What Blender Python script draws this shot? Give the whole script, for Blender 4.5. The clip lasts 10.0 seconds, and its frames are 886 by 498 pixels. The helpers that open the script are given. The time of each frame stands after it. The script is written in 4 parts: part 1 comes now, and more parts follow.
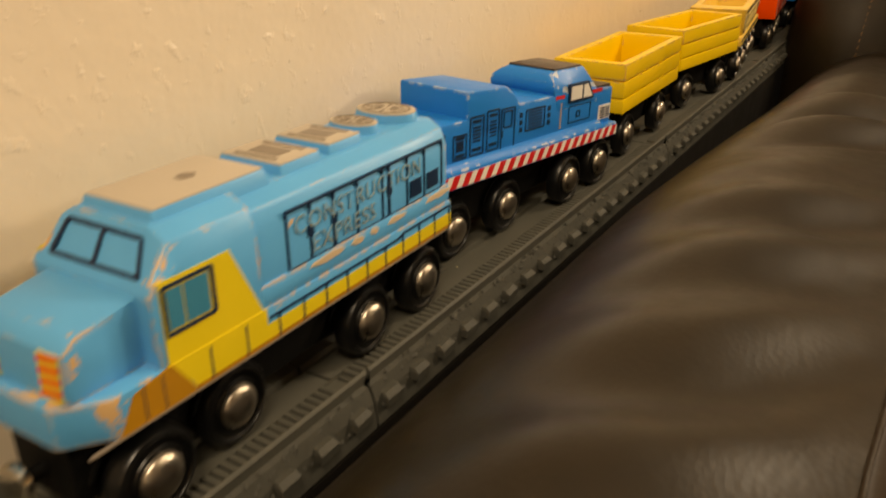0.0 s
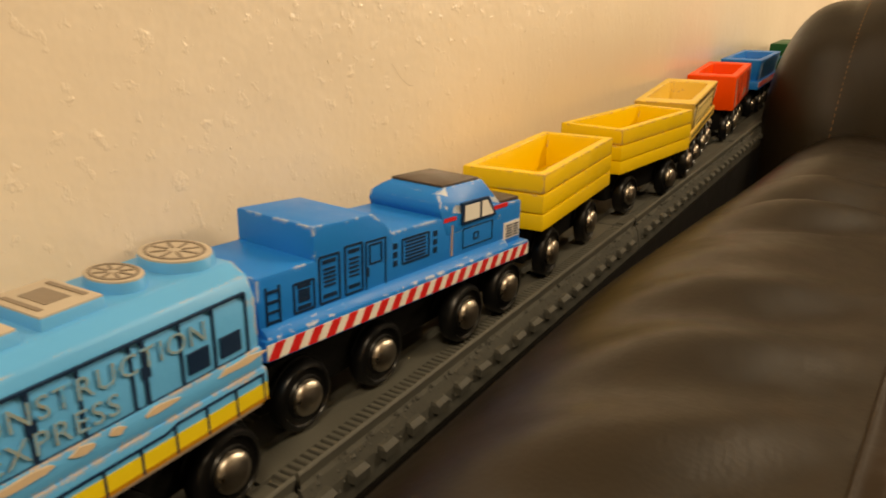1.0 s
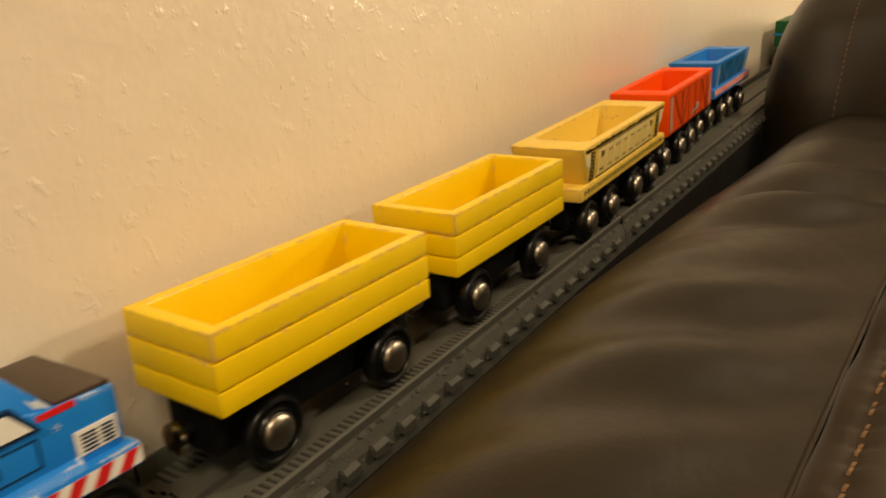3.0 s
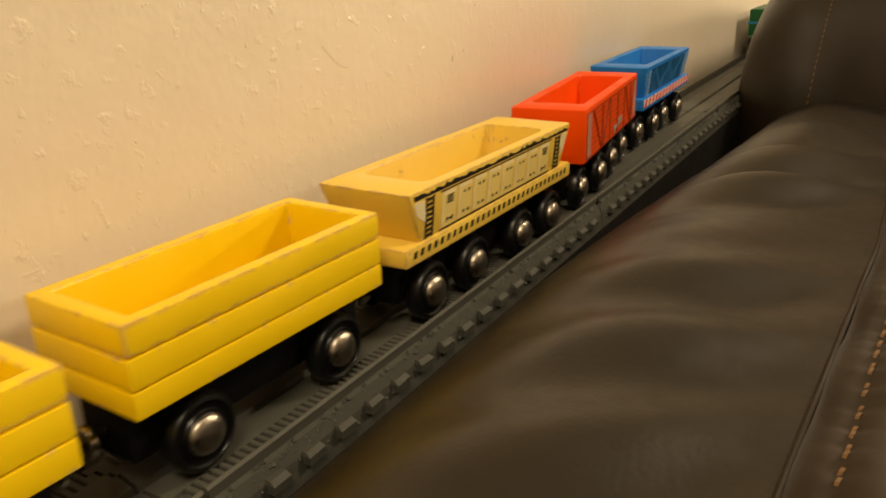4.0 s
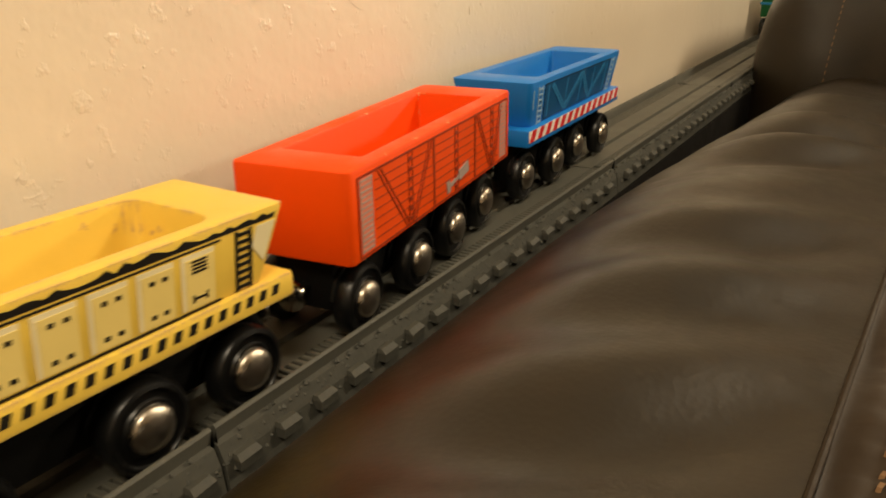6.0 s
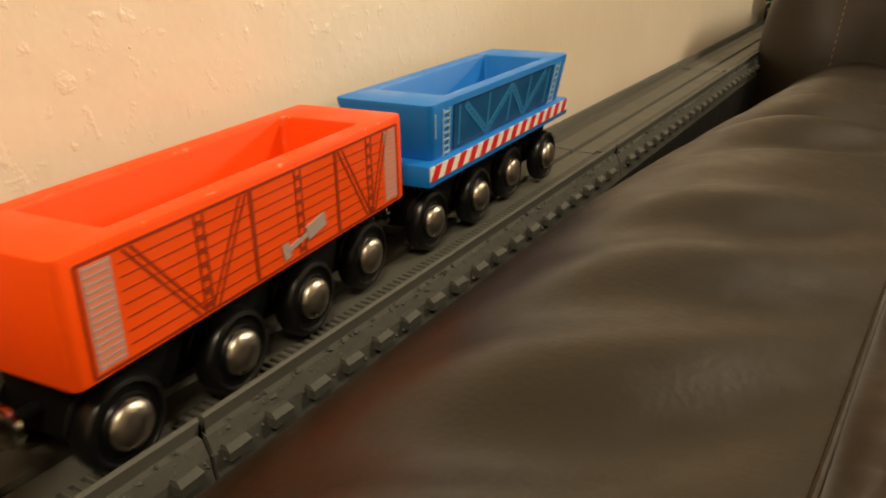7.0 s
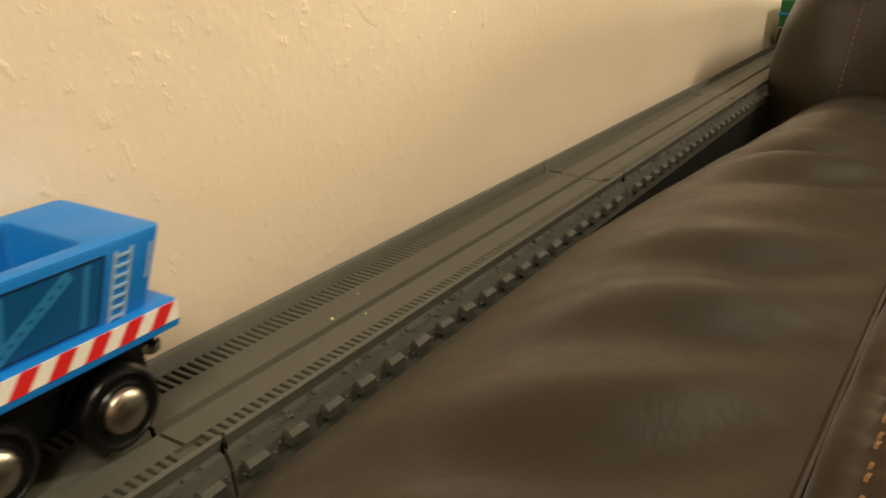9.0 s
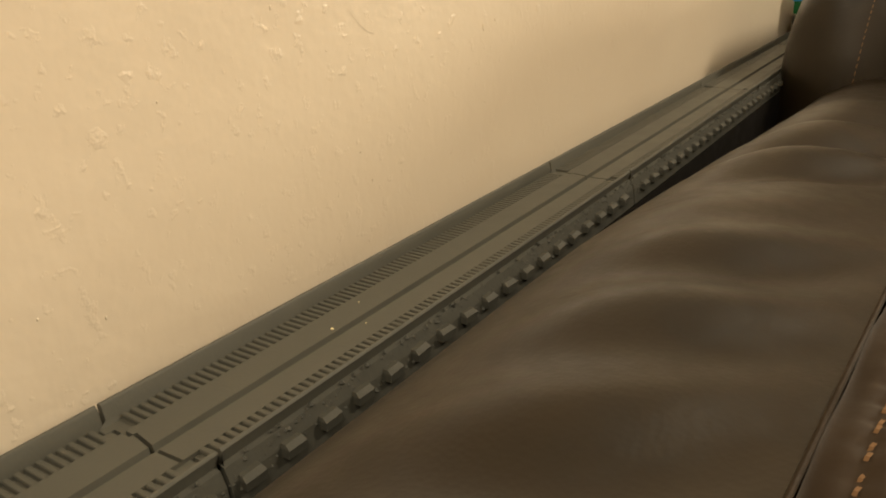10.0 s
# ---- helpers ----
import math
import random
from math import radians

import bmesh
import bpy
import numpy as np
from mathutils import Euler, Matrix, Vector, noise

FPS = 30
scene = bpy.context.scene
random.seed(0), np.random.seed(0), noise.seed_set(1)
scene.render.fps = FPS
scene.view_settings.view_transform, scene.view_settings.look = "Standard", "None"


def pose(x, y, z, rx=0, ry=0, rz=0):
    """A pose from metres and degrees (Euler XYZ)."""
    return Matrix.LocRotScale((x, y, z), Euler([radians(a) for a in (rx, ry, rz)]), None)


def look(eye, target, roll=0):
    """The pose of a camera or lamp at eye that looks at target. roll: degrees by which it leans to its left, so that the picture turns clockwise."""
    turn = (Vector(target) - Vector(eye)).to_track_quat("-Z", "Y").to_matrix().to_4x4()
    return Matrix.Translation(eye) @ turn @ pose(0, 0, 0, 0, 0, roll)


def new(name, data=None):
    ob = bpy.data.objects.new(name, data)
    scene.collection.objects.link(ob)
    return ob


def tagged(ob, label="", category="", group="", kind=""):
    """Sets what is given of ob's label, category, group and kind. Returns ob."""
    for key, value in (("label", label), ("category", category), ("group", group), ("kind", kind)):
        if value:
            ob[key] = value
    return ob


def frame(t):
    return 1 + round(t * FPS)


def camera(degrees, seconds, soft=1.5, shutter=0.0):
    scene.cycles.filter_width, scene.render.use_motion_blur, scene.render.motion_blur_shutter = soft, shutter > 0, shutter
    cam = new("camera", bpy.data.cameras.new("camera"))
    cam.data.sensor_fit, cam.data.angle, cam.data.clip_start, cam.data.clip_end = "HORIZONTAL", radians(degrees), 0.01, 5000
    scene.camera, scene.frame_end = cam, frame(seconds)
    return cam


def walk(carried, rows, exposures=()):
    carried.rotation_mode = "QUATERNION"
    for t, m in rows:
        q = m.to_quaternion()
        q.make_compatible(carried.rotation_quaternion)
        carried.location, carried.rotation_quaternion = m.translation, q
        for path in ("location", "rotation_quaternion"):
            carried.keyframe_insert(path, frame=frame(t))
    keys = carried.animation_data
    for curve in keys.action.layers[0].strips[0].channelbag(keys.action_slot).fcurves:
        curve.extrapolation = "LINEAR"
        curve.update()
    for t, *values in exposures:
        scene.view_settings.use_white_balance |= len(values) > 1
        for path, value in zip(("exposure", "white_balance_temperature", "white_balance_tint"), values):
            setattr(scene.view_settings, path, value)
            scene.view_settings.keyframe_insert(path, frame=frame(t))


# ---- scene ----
# Camera: a phone held beside a toy train that rolls past between a wall and a sofa.
cam = camera(58.4, 10.0, soft=1.8, shutter=0.4)
walk(cam, [
    (0.0, pose(0.1539, -0.1435, 0.1217, 65.82, 0.09, 31.44)),
    (0.5, pose(0.1518, -0.1147, 0.1338, 64.78, 1.53, 33.56)),
    (1.0, pose(0.1608, -0.1263, 0.1228, 71.13, -0.09, 31.10)),
    (1.5, pose(0.1880, -0.1295, 0.1483, 68.19, 2.84, 33.10)),
    (2.0, pose(0.1787, -0.1153, 0.1403, 70.75, 4.15, 33.57)),
    (2.5, pose(0.1823, -0.1134, 0.1351, 71.22, 4.92, 32.93)),
    (3.0, pose(0.1792, -0.1113, 0.1300, 70.58, 3.53, 32.22)),
    (4.5, pose(0.1697, -0.1015, 0.1179, 69.47, 1.63, 30.08)),
    (5.0, pose(0.1677, -0.1034, 0.1146, 69.48, 1.33, 30.05)),
    (5.5, pose(0.1649, -0.1043, 0.1095, 69.21, 0.57, 30.43)),
    (7.0, pose(0.1630, -0.0969, 0.1016, 68.11, 0.87, 30.90)),
    (7.5, pose(0.1658, -0.1044, 0.1103, 68.32, 0.91, 31.19)),
    (8.0, pose(0.1681, -0.1071, 0.1121, 69.56, 0.24, 31.69)),
    (8.5, pose(0.1712, -0.1068, 0.1078, 69.49, -0.00, 32.31)),
    (9.0, pose(0.1683, -0.1050, 0.1114, 68.86, 0.01, 32.10)),
    (9.5, pose(0.1687, -0.1050, 0.1094, 68.87, 0.45, 32.59)),
    (10.0, pose(0.1737, -0.0992, 0.1151, 68.46, 1.82, 33.11)),
], exposures=[(0.0, 0.0, 7350.0, 15.0), (3.0, -0.08, 7150.0, 12.0), (5.0, 0.03, 6850.0, 10.0), (7.5, 0.22, 6500.0, 11.0), (10.0, 0.14, 6450.0, 10.0)])

# ---- world and light ----
world = bpy.data.worlds.new("world")
scene.world = world
world.use_nodes = True
world.node_tree.nodes["Background"].inputs[0].default_value = (1.0, 0.75, 0.45, 1)
world.node_tree.nodes["Background"].inputs[1].default_value = 0.02
scene.view_settings.exposure = 0.0


def lamp(name, m, size, power, colour):
    data = bpy.data.lights.new(name, "AREA")
    data.shape, data.size, data.energy, data.color = "DISK", size, power, colour
    ob = new(name, data)
    ob.matrix_world = m
    return ob


WARM = (1.0, 0.85, 0.615)
lamp("floor_lamp_light", look((0.95, 1.05, 1.00), (0.0, 0.2, 0.0)), 0.24, 13.5, WARM)
lamp("table_lamp_light", look((1.25, 2.25, 0.58), (0.0, 0.2, 0.0)), 0.26, 28.5, WARM)
# unseen fill added to lift the arm and the car ends facing the camera
lamp("fill_light", look((0.62, -0.85, 1.42), (0.05, 0.2, 0.0)), 0.45, 18.5, WARM)


# ---- materials ----
def material(name):
    m = bpy.data.materials.new(name)
    m.use_nodes = True
    nt = m.node_tree
    return m, nt, nt.nodes["Principled BSDF"]


def node(nt, kind, **sets):
    n = nt.nodes.new(kind)
    for key, value in sets.items():
        n.inputs[key.replace("_", " ")].default_value = value
    return n


def ramp(nt, source, stops):
    n = nt.nodes.new("ShaderNodeValToRGB")
    el = n.color_ramp.elements
    el[0].position, el[0].color = stops[0][0], (*stops[0][1], 1)
    el[1].position, el[1].color = stops[-1][0], (*stops[-1][1], 1)
    for at, col in stops[1:-1]:
        e = el.new(at)
        e.color = (*col, 1)
    nt.links.new(source, n.inputs[0])
    return n


def mix(nt, fac, a, b):
    n = nt.nodes.new("ShaderNodeMix")
    n.data_type = "RGBA"
    for socket, value in ((n.inputs[0], fac), (n.inputs[6], a), (n.inputs[7], b)):
        if hasattr(value, "is_linked"):
            nt.links.new(value, socket)
        else:
            socket.default_value = value if isinstance(value, float) else (*value, 1)
    return n.outputs[2]


def bump(nt, bsdf, height, strength, distance):
    b = node(nt, "ShaderNodeBump", Strength=strength, Distance=distance)
    nt.links.new(height, b.inputs["Height"])
    nt.links.new(b.outputs[0], bsdf.inputs["Normal"])
    return b


def noise_tex(nt, scale, detail=4.0, rough=0.55):
    c = nt.nodes.new("ShaderNodeTexCoord")
    n = node(nt, "ShaderNodeTexNoise", Scale=scale, Detail=detail, Roughness=rough)
    nt.links.new(c.outputs["Object"], n.inputs["Vector"])
    return n


def math_node(nt, op, a, b):
    n = nt.nodes.new("ShaderNodeMath")
    n.operation = op
    for socket, value in ((n.inputs[0], a), (n.inputs[1], b)):
        if hasattr(value, "is_linked"):
            nt.links.new(value, socket)
        else:
            socket.default_value = value
    return n.outputs[0]


def painted(name, colour, rough=0.35, wear=0.0, wood=(0.55, 0.36, 0.17), gloss=0.32):
    """Paint on wood: slight unevenness, fine grain, and bare wood where convex edges have rubbed."""
    m, nt, b = material(name)
    big, fine = noise_tex(nt, 60), noise_tex(nt, 700, 3.0)
    dark = tuple(c * 0.86 for c in colour)
    tone = mix(nt, big.outputs[0], dark, colour)
    if wear:
        geo = nt.nodes.new("ShaderNodeNewGeometry")
        soft = node(nt, "ShaderNodeBevel", Radius=0.0017)
        soft.samples = 6
        dot = nt.nodes.new("ShaderNodeVectorMath")
        dot.operation = "DOT_PRODUCT"
        nt.links.new(geo.outputs["True Normal"], dot.inputs[0])
        nt.links.new(soft.outputs[0], dot.inputs[1])
        chips = noise_tex(nt, 170, 5.0, 0.62)
        edge = math_node(nt, "MULTIPLY", math_node(nt, "SUBTRACT", 1.0, dot.outputs["Value"]), 7.0)
        edge = math_node(nt, "MINIMUM", edge, 0.30)
        rub = math_node(nt, "ADD", edge, chips.outputs[0])
        rub = ramp(nt, rub, [(1.06 - wear, (0, 0, 0)), (1.10 - wear, (1, 1, 1))])
        tone = mix(nt, rub.outputs[0], tone, wood)
    nt.links.new(tone, b.inputs["Base Color"])
    r = ramp(nt, big.outputs[0], [(0.3, (rough * 0.8,) * 3), (0.7, (rough * 1.25,) * 3)])
    b.inputs["Specular IOR Level"].default_value = gloss
    nt.links.new(r.outputs[0], b.inputs["Roughness"])
    bump(nt, b, fine.outputs[0], 0.12, 0.0004)
    return m


def wall_material():
    m, nt, b = material("wall_paint")
    stain, peel, lump = noise_tex(nt, 5, 3.0), noise_tex(nt, 230, 2.0, 0.4), noise_tex(nt, 55, 3.0, 0.5)
    tone = ramp(nt, stain.outputs[0], [(0.3, (0.70, 0.60, 0.47)), (0.7, (0.76, 0.66, 0.52))])
    nt.links.new(tone.outputs[0], b.inputs["Base Color"])
    b.inputs["Roughness"].default_value = 0.30
    ridge = ramp(nt, noise_tex(nt, 175, 3.0, 0.55).outputs[0], [(0.60, (0, 0, 0)), (0.80, (1, 1, 1))])
    h = math_node(nt, "ADD", math_node(nt, "MULTIPLY", peel.outputs[0], 0.10), math_node(nt, "MULTIPLY", lump.outputs[0], 0.55))
    h = math_node(nt, "ADD", h, math_node(nt, "MULTIPLY", ridge.outputs[0], 0.22))
    bump(nt, b, h, 0.38, 0.0026)
    return m


def leather_material():
    m, nt, b = material("brown_leather")
    c = nt.nodes.new("ShaderNodeTexCoord")
    cell = node(nt, "ShaderNodeTexVoronoi", Scale=620.0)
    nt.links.new(c.outputs["Object"], cell.inputs["Vector"])
    big, crease = noise_tex(nt, 22, 4.0), noise_tex(nt, 130, 5.0, 0.6)
    tone = ramp(nt, big.outputs[0], [(0.3, (0.0080, 0.0052, 0.0020)), (0.7, (0.0145, 0.0092, 0.0035))])
    nt.links.new(tone.outputs[0], b.inputs["Base Color"])
    r = ramp(nt, crease.outputs[0], [(0.35, (0.38,) * 3), (0.7, (0.47,) * 3)])
    nt.links.new(r.outputs[0], b.inputs["Roughness"])
    b.inputs["Specular IOR Level"].default_value = 0.32
    h = math_node(nt, "ADD", math_node(nt, "MULTIPLY", cell.outputs["Distance"], 0.35), math_node(nt, "MULTIPLY", crease.outputs[0], 0.5))
    bump(nt, b, h, 0.15, 0.0008)
    return m


def plastic(name, colour, rough=0.5, grain=900.0, strength=0.15, gloss=0.5):
    m, nt, b = material(name)
    big, fine = noise_tex(nt, 35, 5.0, 0.65), noise_tex(nt, grain, 2.0)
    tone = mix(nt, big.outputs[0], tuple(c * 0.75 for c in colour), tuple(c * 1.2 for c in colour))
    nt.links.new(tone, b.inputs["Base Color"])
    r = ramp(nt, big.outputs[0], [(0.3, (rough * 0.85,) * 3), (0.7, (rough * 1.2,) * 3)])
    nt.links.new(r.outputs[0], b.inputs["Roughness"])
    b.inputs["Specular IOR Level"].default_value = gloss
    bump(nt, b, fine.outputs[0], strength, 0.0004)
    return m


def metal(name, colour, rough):
    m, nt, b = material(name)
    big = noise_tex(nt, 220, 3.0)
    b.inputs["Metallic"].default_value = 1.0
    nt.links.new(mix(nt, big.outputs[0], tuple(c * 0.7 for c in colour), colour), b.inputs["Base Color"])
    r = ramp(nt, big.outputs[0], [(0.3, (rough * 0.7,) * 3), (0.7, (rough * 1.3,) * 3)])
    nt.links.new(r.outputs[0], b.inputs["Roughness"])
    return m


M_WALL, M_LEATHER = wall_material(), leather_material()
M_TRACK = plastic("grey_track_plastic", (0.074, 0.072, 0.059), 0.55, gloss=0.3)
M_BALLAST = plastic("grey_ballast_plastic", (0.052, 0.051, 0.042), 0.6, 400.0, 0.6, 0.3)
M_BLACK = plastic("black_wheel_plastic", (0.004, 0.004, 0.004), 0.30, 700.0, 0.05, 0.32)
M_CHASSIS = plastic("black_chassis_paint", (0.003, 0.003, 0.0028), 0.6, gloss=0.12)
M_HUB = metal("steel_hub", (0.46, 0.41, 0.34), 0.34)
M_CHROME = metal("chrome_coupling", (0.72, 0.68, 0.6), 0.15)
M_YELLOW = painted("yellow_paint", (0.86, 0.58, 0.012), 0.36, 0.18)
M_YELLOWTOP = painted("rubbed_yellow_paint", (0.86, 0.58, 0.012), 0.38, 0.315, (0.50, 0.30, 0.11))
M_PALE = painted("pale_yellow_paint", (0.80, 0.55, 0.085), 0.40, 0.315, (0.50, 0.31, 0.12))
M_PALE_IN = painted("pale_yellow_panel", (0.80, 0.62, 0.20), 0.4)
M_CREAM = painted("cream_print", (0.80, 0.70, 0.42), 0.4)
M_RED = painted("orange_red_paint", (0.86, 0.074, 0.003), 0.46, 0.14, gloss=0.14)
M_REDLINE = painted("dark_red_print", (0.26, 0.026, 0.005), 0.4)
M_REDSIDE = painted("orange_plank_print", (0.76, 0.072, 0.004), 0.40, gloss=0.2)
M_PINK = painted("faded_pink_print", (0.62, 0.20, 0.13), 0.35)
M_SILVER = painted("silver_print", (0.36, 0.28, 0.25), 0.4)
M_BLUE = painted("blue_paint", (0.004, 0.185, 0.62), 0.42, 0.235, (0.45, 0.50, 0.55), 0.22)
M_BLUEWAGON = painted("blue_wagon_paint", (0.005, 0.185, 0.61), 0.46, gloss=0.38)
M_BLUEDARK = painted("dark_blue_print", (0.006, 0.082, 0.23), 0.36, gloss=0.2)
M_BLUEMID = painted("mid_blue_print", (0.025, 0.19, 0.43), 0.36, gloss=0.2)
M_BLUELIGHT = painted("light_blue_print", (0.30, 0.46, 0.62), 0.34)
M_NAVY = painted("navy_line_print", (0.006, 0.022, 0.06), 0.35)
M_SKY = painted("light_blue_paint", (0.085, 0.37, 0.72), 0.40, 0.29)
M_SKYPLAIN = painted("light_blue_roof_paint", (0.085, 0.37, 0.72), 0.42)
M_SKYDARK = painted("blue_window_print", (0.035, 0.21, 0.34), 0.34)
M_ENGINEYELLOW = painted("lemon_print", (0.72, 0.56, 0.02), 0.36)
M_ENGINEBROWN = painted("ochre_print", (0.40, 0.19, 0.01), 0.4)
M_GOLD = painted("faded_gold_print", (0.34, 0.29, 0.12), 0.55, 0.46, (0.085, 0.36, 0.66))
M_WOOD = painted("bare_wood", (0.56, 0.44, 0.30), 0.5)
M_ROOFWOOD = painted("grey_rubbed_wood", (0.46, 0.40, 0.32), 0.5)
M_WOODDARK = painted("grey_brown_print", (0.22, 0.18, 0.14), 0.5)
M_ROOF = painted("dark_brown_roof_paint", (0.055, 0.036, 0.024), 0.42)
M_WHITE = painted("white_print", (0.78, 0.76, 0.70), 0.36)
M_STRIPE = painted("red_print", (0.62, 0.02, 0.02), 0.36)
M_GREEN = painted("green_paint", (0.006, 0.085, 0.026), 0.4, gloss=0.2)
M_BLACKPRINT = painted("black_print", (0.012, 0.010, 0.008), 0.4)
M_THREAD = plastic("tan_thread", (0.15, 0.085, 0.04), 0.8, gloss=0.2)
M_CEILING = plastic("ceiling_paint", (0.72, 0.68, 0.6), 0.8)
M_CARPET = plastic("beige_carpet", (0.30, 0.23, 0.15), 0.9)
M_PIPING = plastic("dull_brown_piping", (0.020, 0.012, 0.005), 0.75, 500.0, 0.4, 0.15)
M_WORN = plastic("worn_brown_leather", (0.022, 0.0125, 0.005), 0.66, 160.0, 0.5, 0.25)
# gap shade painted into the ledge: near black between track and cushion
M_GAPSHADE = plastic("gap_shade_black", (0.005, 0.004, 0.003), 0.9, gloss=0.1)


# ---- mesh helpers ----
def finish(name, bm, mat, smooth=True):
    bmesh.ops.recalc_face_normals(bm, faces=bm.faces)
    me = bpy.data.meshes.new(name)
    bm.to_mesh(me)
    bm.free()
    me.materials.append(mat)
    if smooth:
        me.polygons.foreach_set("use_smooth", [True] * len(me.polygons))
        me.set_sharp_from_angle(angle=radians(38))
    return me


def part(name, bm, mat, parent, label="", smooth=True):
    ob = new(name, finish(name, bm, mat, smooth))
    ob.parent = parent
    return tagged(ob, label) if label else ob


def thing(name, label, category, group="", kind=""):
    return tagged(new(name), label, category, group, kind)


def loft(rings, bevel=0.0, segments=2, closed=True):
    """Skin a stack of rings with the same number of points."""
    bm = bmesh.new()
    vs = [[bm.verts.new(p) for p in ring] for ring in rings]
    n = len(vs[0])
    for a, b in zip(vs, vs[1:]):
        for i in range(n):
            bm.faces.new((a[i], a[(i + 1) % n], b[(i + 1) % n], b[i]))
    if closed:
        bm.faces.new(vs[0][::-1])
        bm.faces.new(vs[-1])
    bmesh.ops.recalc_face_normals(bm, faces=bm.faces)
    if bevel:
        sharp = [e for e in bm.edges if len(e.link_faces) == 2 and e.calc_face_angle(0) > 0.5]
        bmesh.ops.bevel(bm, geom=sharp, offset=bevel, segments=segments, affect="EDGES", profile=0.6, clamp_overlap=True)
    return bm


def rect(x0, x1, y0, y1, z):
    return [(x0, y0, z), (x1, y0, z), (x1, y1, z), (x0, y1, z)]


def box(x0, x1, y0, y1, z0, z1, bevel=0.0, segments=2):
    return loft([rect(x0, x1, y0, y1, z0), rect(x0, x1, y0, y1, z1)], bevel, segments)


def along_y(profile, y0, y1, bevel=0.0, segments=2):
    """Extrude a cross-section of (x, z) along y."""
    return loft([[(x, y0, z) for x, z in profile], [(x, y1, z) for x, z in profile]], bevel, segments)


def along_x(profile, x0, x1, bevel=0.0, segments=2):
    """Extrude a side view of (y, z) along x."""
    return loft([[(x0, y, z) for y, z in profile], [(x1, y, z) for y, z in profile]], bevel, segments)


def spun(profile, n=20):
    """Turn (x, radius) about the x axis."""
    bm = bmesh.new()
    rings = []
    for x, r in profile:
        if r < 1e-7:
            rings.append([bm.verts.new((x, 0, 0))])
        else:
            rings.append([bm.verts.new((x, r * math.cos(2 * math.pi * i / n), r * math.sin(2 * math.pi * i / n))) for i in range(n)])
    for a, b in zip(rings, rings[1:]):
        for i in range(n):
            j = (i + 1) % n
            if len(a) == 1 and len(b) > 1:
                bm.faces.new((a[0], b[j], b[i]))
            elif len(b) == 1 and len(a) > 1:
                bm.faces.new((a[i], a[j], b[0]))
            elif len(a) > 1:
                bm.faces.new((a[i], a[j], b[j], b[i]))
    return bm


def joined(*parts):
    """One bmesh out of several."""
    bm = bmesh.new()
    for p in parts:
        me = bpy.data.meshes.new("piece")
        p.to_mesh(me)
        p.free()
        bm.from_mesh(me)
        bpy.data.meshes.remove(me)
    return bm


class Panel:
    """A flat patch: u runs 0..1 along it, v 0..1 up it; prints lie a hair proud of it."""

    def __init__(self, a, b, c, d):
        self.a, self.b, self.c, self.d = (Vector(p) for p in (a, b, c, d))
        self.n = (self.b - self.a).cross(self.d - self.a).normalized()

    def at(self, u, v, off=0.0):
        low, high = self.a.lerp(self.b, u), self.d.lerp(self.c, u)
        return low.lerp(high, v) + self.n * off

    def poly(self, pts, proud=0.00016):
        bm = bmesh.new()
        low = [bm.verts.new(self.at(u, v, -0.0004)) for u, v in pts]
        top = [bm.verts.new(self.at(u, v, proud)) for u, v in pts]
        n = len(pts)
        bm.faces.new(top)
        for i in range(n):
            bm.faces.new((low[i], low[(i + 1) % n], top[(i + 1) % n], top[i]))
        return bm

    def area(self, u0, v0, u1, v1, proud=0.00016):
        return self.poly([(u0, v0), (u1, v0), (u1, v1), (u0, v1)], proud)

    def line(self, p, q, wide, proud=0.00022):
        """A printed line of that width in metres."""
        lu, lv = (self.b - self.a).length, (self.d - self.a).length
        dx, dy = (q[0] - p[0]) * lu, (q[1] - p[1]) * lv
        k = wide / 2 / max(math.hypot(dx, dy), 1e-9)
        ou, ov = -dy * k / lu, dx * k / lv
        return self.poly([(p[0] + ou, p[1] + ov), (p[0] - ou, p[1] - ov), (q[0] - ou, q[1] - ov), (q[0] + ou, q[1] + ov)], proud)

    def border(self, u0, v0, u1, v1, wide, proud=0.00022):
        c = [(u0, v0), (u1, v0), (u1, v1), (u0, v1)]
        return joined(*(self.line(c[i], c[(i + 1) % 4], wide, proud) for i in range(4)))


# ---- running gear ----
R_WHEEL, GAUGE = 0.0105, 0.0136


def wheel_meshes():
    tyre = spun([(-0.0040, 0), (-0.0040, 0.0088), (-0.0034, R_WHEEL - 0.0002), (-0.0026, R_WHEEL), (0.0006, R_WHEEL), (0.0016, R_WHEEL - 0.0007),
                 (0.0019, 0.0088), (0.0011, 0.0083), (0.0011, 0.0066), (0.0017, 0.0062), (0.0017, 0)], 32)
    hub = spun([(0.0012, 0.0055), (0.0024, 0.0054), (0.0032, 0.0049), (0.0038, 0.0034), (0.0041, 0.0017), (0.0042, 0)], 24)
    return finish("wheel", tyre, M_BLACK), finish("hub", hub, M_HUB)


WHEEL_MESH, HUB_MESH = wheel_meshes()
WHEELS = {}


def wheels(car, ys, shifts=(0, 0, 0, 0)):
    """A wheel with its domed steel hub on either side at each of the given places along the car; each axle has a sideways shift."""
    WHEELS[car] = []
    for y, shift in zip(ys, shifts):
        for side in (1, -1):
            w = new("wheel", WHEEL_MESH)
            w.parent = car
            h = new("hub", HUB_MESH)
            h.parent = w
            tagged(h, "domed polished steel hub cap")
            WHEELS[car].append((w, side * GAUGE + shift, y, side))


